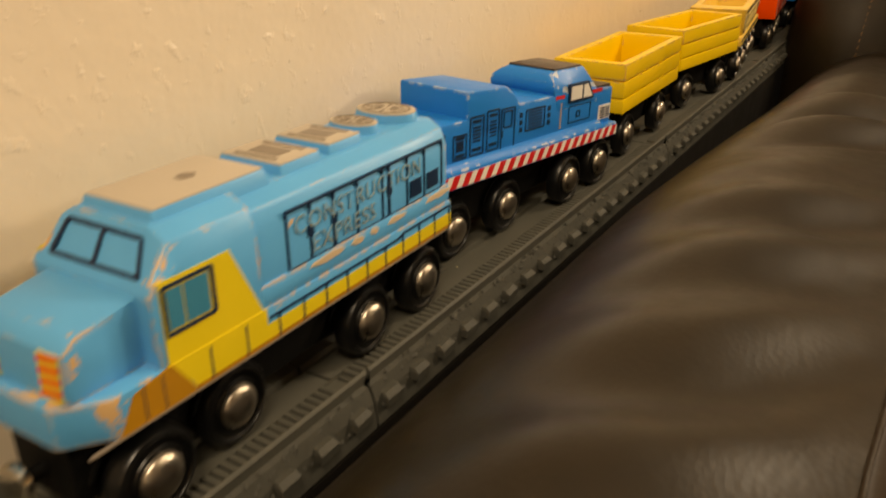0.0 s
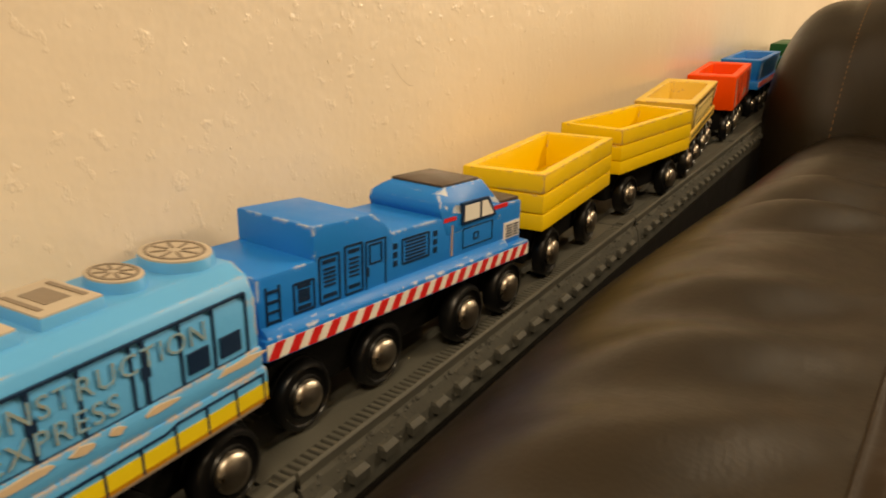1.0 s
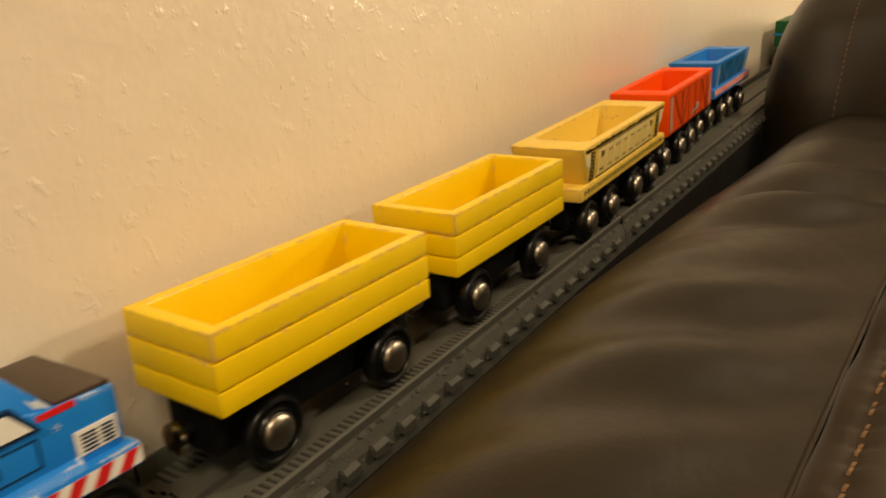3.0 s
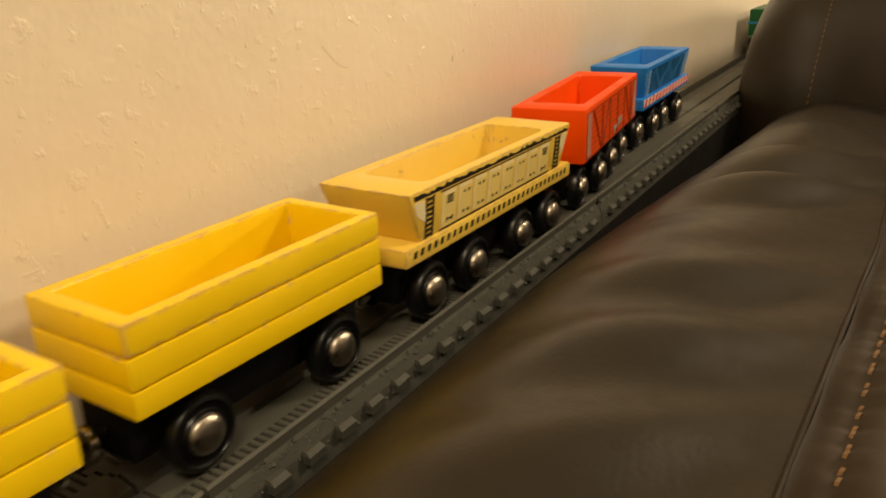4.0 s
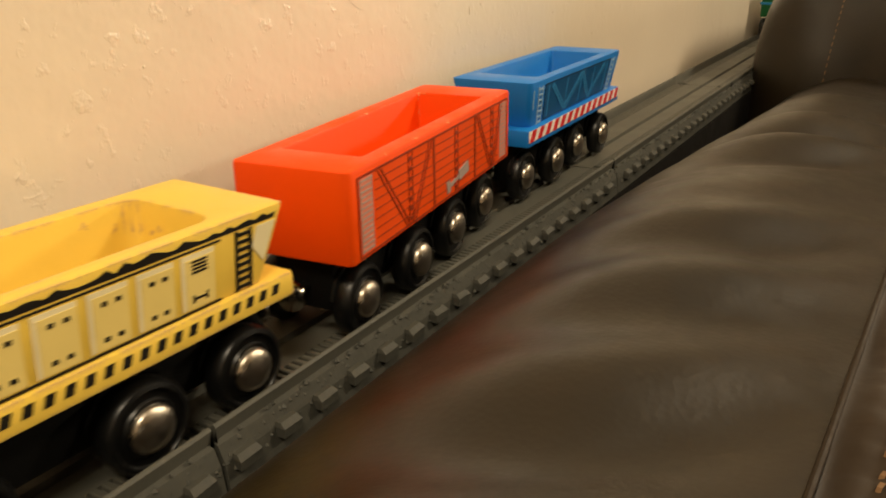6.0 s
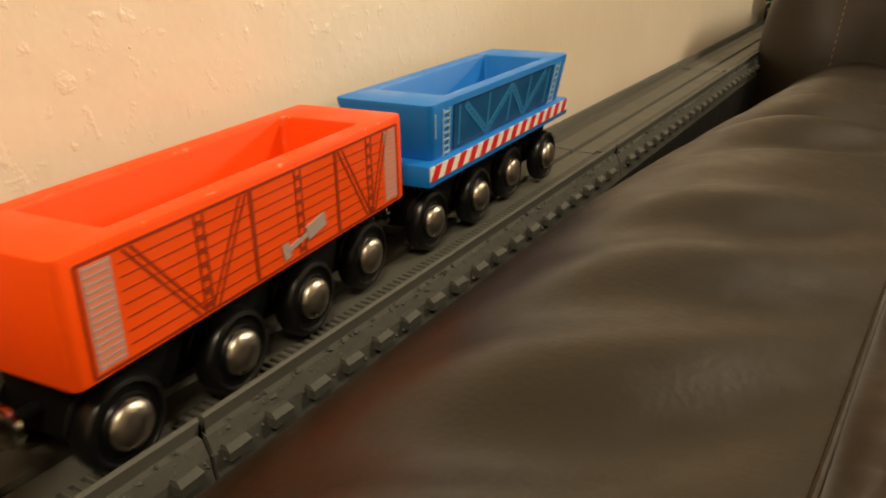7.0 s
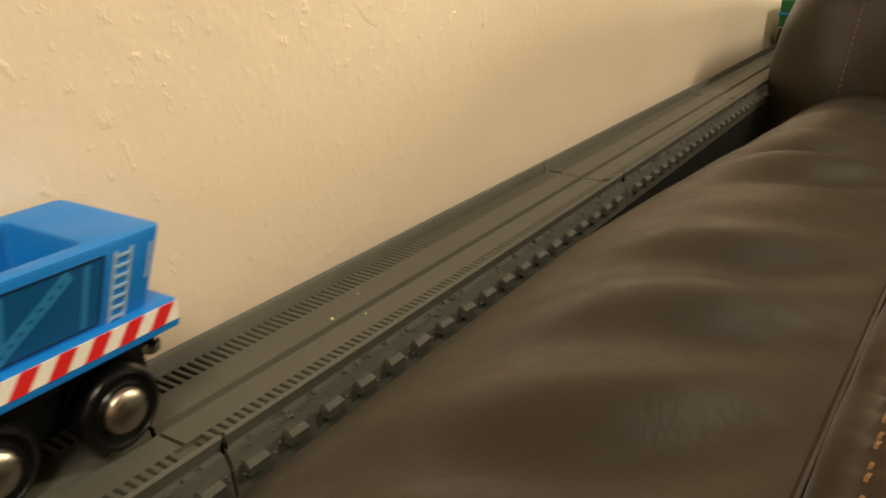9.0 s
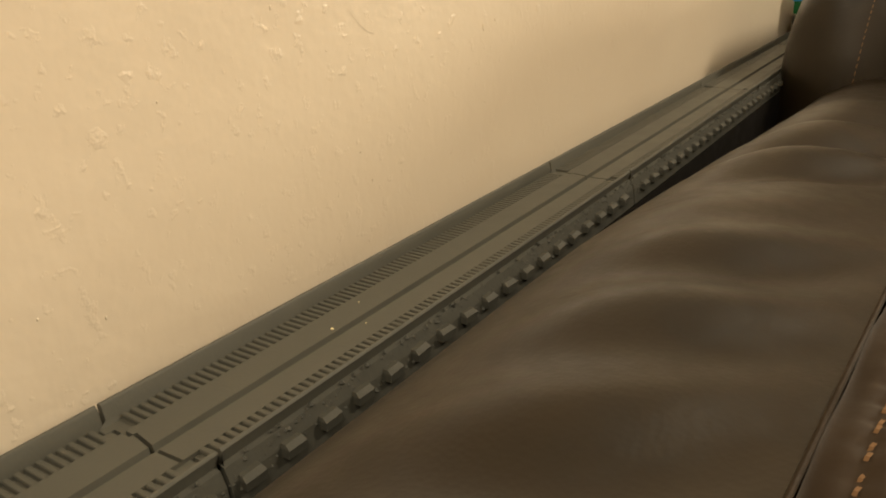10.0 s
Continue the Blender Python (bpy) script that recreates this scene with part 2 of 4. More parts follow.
def chassis(car, y0, y1, top, ys):
    part("chassis", box(-0.0092, 0.0092, y0, y1, 0.009, top, 0.0008), M_CHASSIS, car, "black painted underframe")
    for y in ys:
        guard = spun([(-0.0005, 0.0108), (-0.0005, 0.0118), (0.0005, 0.0118), (0.0005, 0.0108)], 24)
        bmesh.ops.delete(guard, geom=[v for v in guard.verts if v.co.z < 0.002], context="VERTS")
        bmesh.ops.translate(guard, verts=guard.verts, vec=(0.0100, y, 0.0105))
        part("wheel_guard", guard, M_CHASSIS, car)


def coupling(car, y, z=0.0155):
    """A magnetic coupling: a stem with a chrome disc."""
    s = 1 if y > 0 else -1
    disc = spun([(0, 0), (0, 0.0040), (0.0004, 0.0046), (0.0018, 0.0046), (0.0022, 0.0040), (0.0022, 0)], 20)
    stem = spun([(-0.006, 0), (-0.006, 0.0017), (0, 0.0017), (0, 0)], 12)
    for name, bm, mat in (("coupling_magnet", disc, M_CHROME), ("coupling_stem", stem, M_CHASSIS)):
        bmesh.ops.rotate(bm, verts=bm.verts, cent=(0, 0, 0), matrix=Matrix.Rotation(radians(90) * s, 3, "Z"))
        bmesh.ops.translate(bm, verts=bm.verts, vec=(0, y, z))
        part(name, bm, mat, car)


def soft_rect(hx, hy, z, r, n=5):
    """A rectangle about the axis with rounded corners."""
    pts = []
    for sx, sy, a0 in ((1, 1, 0), (-1, 1, 90), (-1, -1, 180), (1, -1, 270)):
        for i in range(n):
            a = radians(a0 + 90 * i / (n - 1))
            pts.append((sx * (hx - r) + r * math.cos(a), sy * (hy - r) + r * math.sin(a), z))
    return pts


def tub(x0b, x0t, yb, yt, z0, z1, rim, depth, bevel=0.0012, corner=0.0015, inner=0.0012):
    """An open wagon body: half widths and half lengths at the bottom and the top, wall thickness rim = (side, end)."""
    xi, yi = x0t - rim[0], yt - rim[1]
    return loft([soft_rect(x0b, yb, z0, corner), soft_rect(x0t, yt, z1, corner), soft_rect(xi, yi, z1, inner), soft_rect(xi - 0.001, yi - 0.0015, z1 - depth, inner)], bevel, 2)


def hollow(hx, hy, z0, z1, rim, bevel=0.0005):
    """A ring of boards, open above and below."""
    xi, yi = hx - rim[0], hy - rim[1]
    bm = loft([rect(-hx, hx, -hy, hy, z0), rect(-hx, hx, -hy, hy, z1), rect(-xi, xi, -yi, yi, z1), rect(-xi, xi, -yi, yi, z0)], 0, closed=False)
    bm.verts.ensure_lookup_table()
    for i in range(4):
        bm.faces.new((bm.verts[12 + i], bm.verts[12 + (i + 1) % 4], bm.verts[(i + 1) % 4], bm.verts[i]))
    bmesh.ops.recalc_face_normals(bm, faces=bm.faces)
    bmesh.ops.bevel(bm, geom=[e for e in bm.edges if e.calc_face_angle(0) > 0.5], offset=bevel, segments=2, affect="EDGES", profile=0.6, clamp_overlap=True)
    return bm


def sides(hb, ht, yb, yt, z0, z1):
    """The panel of the +x side and that of the -x side."""
    return (Panel((hb, -yb, z0), (hb, yb, z0), (ht, yt, z1), (ht, -yt, z1)),
            Panel((-hb, yb, z0), (-hb, -yb, z0), (-ht, -yt, z1), (-ht, yt, z1)))


def hazard(car, p, v0, v1, u0=0.01, u1=0.99, n=17):
    """A white band with red slanted bars."""
    part("white_band", p.area(u0, v0, u1, v1, 0.00014), M_WHITE, car)
    step = (u1 - u0) / n
    bars = [p.poly([(u0 + i * step, v0), (u0 + (i + 0.5) * step, v0), (min(u0 + (i + 0.9) * step, u1), v1), (u0 + (i + 0.4) * step, v1)], 0.00028) for i in range(n)]
    for bar in bars:
        part("red_bar", bar, M_STRIPE, car)


def ladder(car, p, u0, u1, v0, v1, mat, rungs=7, wide=0.0007):
    rails = part("printed_ladder", joined(p.line((u0, v0), (u0, v1), wide), p.line((u1, v0), (u1, v1), wide)), mat, car)
    for i in range(rungs):
        v = v0 + (v1 - v0) * (i + 0.5) / rungs
        part("rung", p.line((u0, v), (u1, v), wide, 0.0003), mat, rails)


# ---- wagons ----
def yellow_wagon(label):
    car = thing("toy_wagon", label, "toy wagon", "cars of the toy train")
    hl, hw = 0.0448, 0.0182
    rim = (0.0040, 0.0046)
    part("floor_board", box(-hw, hw, -hl, hl, 0.0252, 0.0320, 0.0005), M_YELLOW, car)
    part("plank_ring", hollow(hw, hl, 0.0326, 0.0402, rim), M_YELLOW, car)
    part("top_rim", hollow(hw, hl, 0.0408, 0.0487, rim, 0.0007), M_YELLOWTOP, car, "yellow rim rubbed at the corners")
    part("lining", hollow(hw - 0.0010, hl - 0.0010, 0.0300, 0.0484, (0.0031, 0.0037)), M_YELLOW, car)
    chassis(car, -0.042, 0.042, 0.0254, (-0.0255, 0.0266))
    wheels(car, (-0.0255, 0.0266))
    coupling(car, -0.0465), coupling(car, 0.0465)
    return car


def pale_wagon():
    car = thing("toy_wagon", "pale yellow wooden hopper wagon with printed black ladders and doors", "toy wagon", "cars of the toy train")
    hl, hw = 0.0655, 0.0181
    part("base_plate", box(-hw, hw, -hl, hl, 0.0250, 0.0315, 0.0014), M_PALE, car)
    part("hopper", tub(0.0168, 0.0187, 0.0560, 0.0635, 0.0313, 0.0496, (0.0050, 0.017), 0.0165, 0.0012, 0.0014, 0.0045), M_PALE, car, "pale yellow hopper with rubbed rim")
    base = sides(hw, hw, hl, hl, 0.0250, 0.0315)
    for p in base:
        n = 30
        bars = [p.poly([(0.03 + 0.94 * i / n, 0.40), (0.03 + 0.94 * (i + 0.46) / n, 0.40), (0.03 + 0.94 * (i + 0.66) / n, 0.76), (0.03 + 0.94 * (i + 0.20) / n, 0.76)]) for i in range(n)]
        for bar in bars:
            part("black_bar", bar, M_BLACKPRINT, car)
    for p, q in zip(sides(0.0168, 0.0187, 0.0560, 0.0635, 0.0313, 0.0496), sides(0.0168, 0.0187, 0.0590, 0.0590, 0.0313, 0.0496)):
        chip = random.Random(7)
        top = [(0.98 - 0.96 * i / 60, 0.93 + chip.uniform(-0.055, 0.03)) for i in range(61)]
        part("black_line", p.poly([(0.02, 0.84), (0.98, 0.84)] + top), M_BLACKPRINT, car, "chipped black line under the rim")
        ladder(car, q, 0.055, 0.090, 0.03, 0.82, M_BLACKPRINT, 8, 0.0008)
        ladder(car, q, 0.910, 0.945, 0.03, 0.82, M_BLACKPRINT, 8, 0.0008)
        for u in (0.015, 0.94):
            part("cream_corner", p.poly([(u, 0.55), (u + 0.045, 0.3), (u + 0.045, 0.8), (u, 0.8)]), M_CREAM, car)
        part("ground_line", joined(q.line((0.13, 0.04), (0.87, 0.04), 0.0004), q.line((0.13, 0.80), (0.87, 0.80), 0.0004)), M_BLACKPRINT, car)
        for i in range(8):
            u0 = 0.14 + i * 0.0915
            u1 = u0 + 0.074
            part("printed_door", q.area(u0, 0.08, u1, 0.76), M_CREAM, car)
            part("door_face", q.area(u0 + 0.008, 0.08, u1, 0.70, 0.00026), M_PALE_IN, car)
            marks = []
            if i in (0, 7):
                for k in range(4):
                    marks.append(q.area(u0 + 0.022, 0.52 + 0.045 * k, u1 - 0.018, 0.545 + 0.045 * k, 0.0004))
                marks += [q.line((u0 + 0.024, 0.2), (u1 - 0.02, 0.2), 0.0005, 0.0004), q.line((u0 + 0.024, 0.15), (u0 + 0.024, 0.25), 0.0005, 0.0004),
                          q.line((u1 - 0.02, 0.15), (u1 - 0.02, 0.25), 0.0005, 0.0004)]
            else:
                for du in (0.024, 0.050):
                    for v in (0.17, 0.58):
                        marks.append(q.area(u0 + du, v, u0 + du + 0.010, v + 0.05, 0.0004))
            for mark in marks:
                part("door_mark", mark, M_BLACKPRINT, car)
    chassis(car, -0.061, 0.061, 0.0252, (-0.0462, -0.0167, 0.0221, 0.0512))
    wheels(car, (-0.0462, -0.0167, 0.0221, 0.0512), (0.0004, 0.0008, 0.0008, 0.0006))
    coupling(car, -0.0675), coupling(car, 0.0675)
    return car


def red_wagon():
    car = thing("toy_wagon", "orange-red wooden open wagon with printed planks and grey hammer", "toy wagon", "cars of the toy train")
    hl, hw = 0.0612, 0.0183
    part("tub", tub(hw, hw, hl, hl, 0.0250, 0.0510, (0.0055, 0.0165), 0.0200, 0.0018, 0.0022), M_RED, car)
    for p in sides(hw, hw, hl, hl, 0.0250, 0.0510):
        part("plank_print", p.area(0.035, 0.05, 0.965, 0.90, 0.0001), M_REDSIDE, car)
        for k in range(1, 8):
            part("plank_joint", p.line((0.11, 0.05 + 0.106 * k), (0.89, 0.05 + 0.106 * k), 0.00025), M_REDLINE, car)
        part("border_line", p.border(0.035, 0.05, 0.965, 0.90, 0.0006), M_REDLINE, car)
        posts = []
        for u in (0.42, 0.70):
            posts.append(p.line((u, 0.05), (u, 0.9), 0.0011, 0.0003))
        for u0, u1 in ((0.13, 0.27), (0.40, 0.30), (0.72, 0.825), (0.91, 0.845)):
            posts.append(p.line((u0 - 0.008, 0.88), (u1 - 0.008, 0.06), 0.0004, 0.0003))
            posts.append(p.line((u0 + 0.008, 0.88), (u1 + 0.008, 0.06), 0.0004, 0.0003))
        for post in posts:
            part("printed_brace", post, M_REDLINE, car)
        chain = []
        for u in (0.285, 0.565, 0.835):
            for k in range(7):
                chain.append(p.area(u - 0.010, 0.09 + 0.117 * k, u + 0.010, 0.135 + 0.117 * k, 0.00035))
            chain += [p.line((u - 0.010, 0.06), (u - 0.010, 0.89), 0.0003, 0.0003), p.line((u + 0.010, 0.06), (u + 0.010, 0.89), 0.0003, 0.0003)]
        for link in chain:
            part("printed_link", link, M_REDLINE, car)
        for u0, u1 in ((0.045, 0.095), (0.905, 0.955)):
            part("ladder_ground", p.area(u0, 0.08, u1, 0.88, 0.0002), M_PINK, car, "faded grey-pink printed ladder")
            ladder(car, p, u0, u1, 0.08, 0.88, M_SILVER, 14, 0.0004)
        part("hammer_print", joined(p.line((0.510, 0.17), (0.645, 0.29), 0.0013, 0.0004), p.line((0.512, 0.10), (0.506, 0.25), 0.0024, 0.0004),
                                    p.line((0.580, 0.235), (0.645, 0.295), 0.0036, 0.0005)), M_SILVER, car, "grey printed hammer")
    chassis(car, -0.057, 0.057, 0.0250, (-0.0486, -0.0163, 0.0147, 0.0463))
    wheels(car, (-0.0486, -0.0163, 0.0147, 0.0463), (-0.0006, 0.0010, 0.0, -0.0014))
    coupling(car, -0.0632), coupling(car, 0.0632)
    return car


def blue_wagon():
    car = thing("toy_wagon", "blue wooden hopper wagon with red and white striped edge", "toy wagon", "cars of the toy train")
    hl, hw = 0.0605, 0.0181
    part("base_plate", box(-hw, hw, -hl, hl, 0.0252, 0.0325, 0.0012), M_BLUEWAGON, car)
    part("hopper", tub(0.0155, 0.0183, 0.0545, 0.0592, 0.0322, 0.0515, (0.0052, 0.0175), 0.0190, 0.0018, 0.0026), M_BLUEWAGON, car)
    for p in sides(hw, hw, hl, hl, 0.0252, 0.0325):
        hazard(car, p, 0.30, 0.93, 0.005, 0.995, 14)
    for p in sides(0.0155, 0.0183, 0.0545, 0.0592, 0.0322, 0.0515):
        part("dark_panel", p.area(0.13, 0.07, 0.87, 0.86, 0.0001), M_BLUEDARK, car)
        part("panel_border", p.border(0.13, 0.07, 0.87, 0.86, 0.0004), M_NAVY, car)
        braces = []
        for u0, v0, u1, v1 in ((0.20, 0.80, 0.36, 0.10), (0.36, 0.10, 0.52, 0.80), (0.52, 0.80, 0.65, 0.10), (0.65, 0.10, 0.80, 0.80)):
            braces.append(p.line((u0, v0), (u1, v1), 0.0029, 0.00024))
        for u in (0.165, 0.36, 0.52, 0.67, 0.835):
            braces.append(p.line((u, 0.10), (u, 0.82), 0.0013, 0.0002))
        for brace in braces:
            part("printed_brace", brace, M_BLUEMID, car)
        rivets = []
        for u0, v0, u1, v1 in ((0.20, 0.80, 0.36, 0.10), (0.36, 0.10, 0.52, 0.80), (0.52, 0.80, 0.65, 0.10), (0.65, 0.10, 0.80, 0.80)):
            for k in range(1, 8):
                u, v = u0 + (u1 - u0) * k / 8, v0 + (v1 - v0) * k / 8
                rivets.append(p.area(u - 0.004, v - 0.02, u + 0.004, v + 0.02, 0.0003))
        part("printed_rivets", joined(*rivets), M_BLUEDARK, car)
        ladder(car, p, 0.070, 0.105, 0.0, 0.86, M_BLUELIGHT, 7, 0.0007)
        ladder(car, p, 0.895, 0.930, 0.0, 0.86, M_BLUELIGHT, 7, 0.0007)
        for u in (0.025, 0.975):
            part("hand_rail", p.line((u, 0.40), (u, 0.82), 0.0006), M_BLUELIGHT, car)
    chassis(car, -0.056, 0.056, 0.0254, (-0.0495, -0.0188, 0.0137, 0.0431))
    wheels(car, (-0.0495, -0.0188, 0.0137, 0.0431), (-0.0022, -0.0004, -0.0022, 0.0008))
    coupling(car, -0.0625), coupling(car, 0.0625)
    return car


# ---- engines ----
def blue_engine():
    car = thing("toy_engine", "blue wooden diesel engine with striped edge and brown cab roof", "toy train engine", "cars of the toy train")
    hl, hw, z0 = 0.0710, 0.0180, 0.0252
    part("footplate", box(-hw, hw, -hl, hl, z0, 0.0315, 0.0010), M_BLUE, car)
    hood = [(-0.0700, 0.0290), (0.0690, 0.0290), (0.0690, 0.0472), (0.0530, 0.0478), (0.0450, 0.0490), (-0.0190, 0.0492), (-0.0450, 0.0478), (-0.0700, 0.0475)]
    part("hood", along_x(hood, -0.0150, 0.0150, 0.0010), M_BLUE, car)
    part("side_step", along_y([(0.0178, 0.0310), (0.0165, 0.0330), (0.0145, 0.0342), (-0.0145, 0.0342), (-0.0165, 0.0330), (-0.0178, 0.0310)], -0.0695, 0.0560, 0.0004), M_BLUE, car, "rounded glossy step along the side")
    block = [(-0.0485, 0.0400), (-0.0150, 0.0400), (-0.0120, 0.0480), (-0.0165, 0.0525), (-0.0225, 0.0565), (-0.0485, 0.0572)]
    part("raised_hood", along_x(block, -0.0150, 0.0150, 0.0010), M_BLUE, car, "raised blue hood with chipped edges")
    cab = [(0.0165, 0.0420), (0.0540, 0.0420), (0.0525, 0.0485), (0.0450, 0.0578), (0.0210, 0.0578), (0.0160, 0.0566), (0.0130, 0.0540), (0.0124, 0.0510), (0.0140, 0.0475)]
    low, high = [(-0.0152, y, z) for y, z in cab], [(0.0152, y, z) for y, z in cab]
    low = [(x + (0.0040 if z > 0.055 else 0), y, z) for x, y, z in low]
    high = [(x - (0.0040 if z > 0.055 else 0), y, z) for x, y, z in high]
    part("cab", loft([low, high], 0.0010), M_BLUE, car)
    part("cab_roof", box(-0.0108, 0.0108, 0.0200, 0.0440, 0.0570, 0.0584, 0.0006), M_ROOF, car, "dark brown flat roof panel")
    part("rear_hood_top", box(-0.0140, 0.0140, 0.0535, 0.0685, 0.0464, 0.0486, 0.0006), M_ROOF, car, "dark brown rear hood top")
    for p in sides(hw, hw, hl, hl, z0, 0.0315):
        hazard(car, p, 0.12, 0.82, 0.003, 0.997, 19)
    for s, p in zip((1, -1), sides(0.0150, 0.0150, 0.0700, 0.0700, 0.0313, 0.0500)):
        spots = (0, 0.06, 0.17, 0.26, 0.348, 0.4325, 0.5875, 0.735, 0.83, 0.955, 1), (0, 0.035, 0.12, 0.195, 0.273, 0.343, 0.49, 0.6425, 0.751, 0.945, 1)

        def f(u):
            w = float(np.interp(u, *spots))
            return w if s > 0 else 1 - w

        def area(u0, v0, u1, v1, proud=0.00016):
            a, b = sorted((f(u0), f(u1)))
            return p.area(a, v0, b, v1, proud)

        def outline(u0, v0, u1, v1, wide=0.0005):
            a, b = sorted((f(u0), f(u1)))
            return p.border(a, v0, b, v1, wide)

        ladder(car, p, f(0.035), f(0.085), 0.10, 0.70, M_NAVY, 4, 0.0007)
        for u0, u1, v1 in ((0.135, 0.205, 0.62), (0.225, 0.295, 0.90), (0.315, 0.380, 0.95)):
            bits = [outline(u0, 0.18, u1, v1, 0.0006)]
            for k in range(5):
                v = 0.18 + (v1 - 0.18) * (0.36 + 0.09 * k)
                bits.append(p.line((f(u0 + 0.015), v), (f(u1 - 0.015), v), 0.0006))
            for v in (0.18 + (v1 - 0.18) * 0.14, 0.18 + (v1 - 0.18) * 0.88):
                bits.append(p.line((f(u0 + 0.012), v), (f(u1 - 0.012), v), 0.0011))
            part("printed_vent_door", joined(*bits), M_NAVY, car)
        door = part("printed_door", outline(0.395, 0.10, 0.470, 0.92), M_NAVY, car)
        part("door_window", outline(0.410, 0.55, 0.455, 0.86), M_NAVY, door)
        part("door_handle", p.line((f(0.402), 0.35), (f(0.402), 0.5), 0.0008), M_NAVY, door)
        grille = [outline(0.535, 0.36, 0.640, 0.78, 0.0007)]
        for k in range(6):
            grille.append(p.line((f(0.548), 0.42 + 0.06 * k), (f(0.627), 0.42 + 0.06 * k), 0.0006))
        for u in (0.507, 0.665):
            for k in range(3):
                grille.append(area(u - 0.008, 0.36 + 0.15 * k, u + 0.008, 0.46 + 0.15 * k))
        part("printed_grille", joined(*grille), M_NAVY, car)
        part("hand_rail", p.line((f(0.735), 0.18), (f(0.735), 0.76), 0.0011), M_SILVER, car, "pale printed hand rail")
        part("red_mark", area(0.700, 0.84, 0.752, 0.92), M_STRIPE, car)
        part("red_mark", area(0.890, 0.80, 0.935, 0.88), M_STRIPE, car)
        window = [(0.770, 0.72), (0.892, 0.72), (0.866, 1.12), (0.770, 1.12)]
        part("window_edge", p.poly([(f(u), v) for u, v in window], 0.0008), M_NAVY, car)
        part("window_glass", joined(p.poly([(f(u), v) for u, v in ((0.778, 0.77), (0.836, 0.77), (0.836, 1.07), (0.778, 1.07))], 0.0010),
                                    p.poly([(f(u), v) for u, v in ((0.844, 0.77), (0.882, 0.77), (0.860, 1.07), (0.844, 1.07))], 0.0010)), M_WHITE, car, "pale printed window panes")
        part("printed_hatch", joined(outline(0.780, 0.25, 0.885, 0.62, 0.0004), outline(0.825, 0.36, 0.84, 0.48, 0.0005)), M_NAVY, car)
        part("name_plate", area(0.925, 0.12, 0.985, 0.46, 0.0003), M_WHITE, car)
        part("plate_bars", joined(*(p.line((f(a), 0.17 + 0.055 * k), (f(b), 0.17 + 0.055 * k), 0.0005, 0.0005) for a, b in ((0.932, 0.952), (0.958, 0.978)) for k in range(5))), M_NAVY, car)
    # the body sits nose up on its bogies
    lean = Matrix.Identity(4)
    lean[2][1] = -0.062
    lean[1][1] = 0.950
    for ob in car.children_recursive:
        ob.data.transform(lean)
    chassis(car, -0.063, 0.063, 0.0226, (-0.0495, -0.0165, 0.0255, 0.0556))
    wheels(car, (-0.0495, -0.0165, 0.0255, 0.0556), (-0.0020, -0.0014, 0.0026, 0.0012))
    coupling(car, -0.0695), coupling(car, 0.0695)
    return car


def text_mesh(body, size, p, u, v, mat, car, name):
    """Letters laid on a panel from (u, v) on."""
    c = bpy.data.curves.new(name, "FONT")
    c.body, c.size, c.extrude, c.resolution_u, c.space_character = body, size, 0.00012, 3, 1.12
    tmp = new(name, c)
    me = bpy.data.meshes.new_from_object(tmp.evaluated_get(bpy.context.evaluated_depsgraph_get()))
    bpy.data.objects.remove(tmp)
    x, y = (p.b - p.a).normalized(), (p.d - p.a).normalized()
    m = Matrix((x, y, p.n)).transposed().to_4x4()
    m.translation = p.at(u, v, 0.00022)
    me.transform(m)
    me.materials.append(mat)
    ob = new(name, me)
    ob.parent = car
    return tagged(ob, "faded gold lettering on the side")


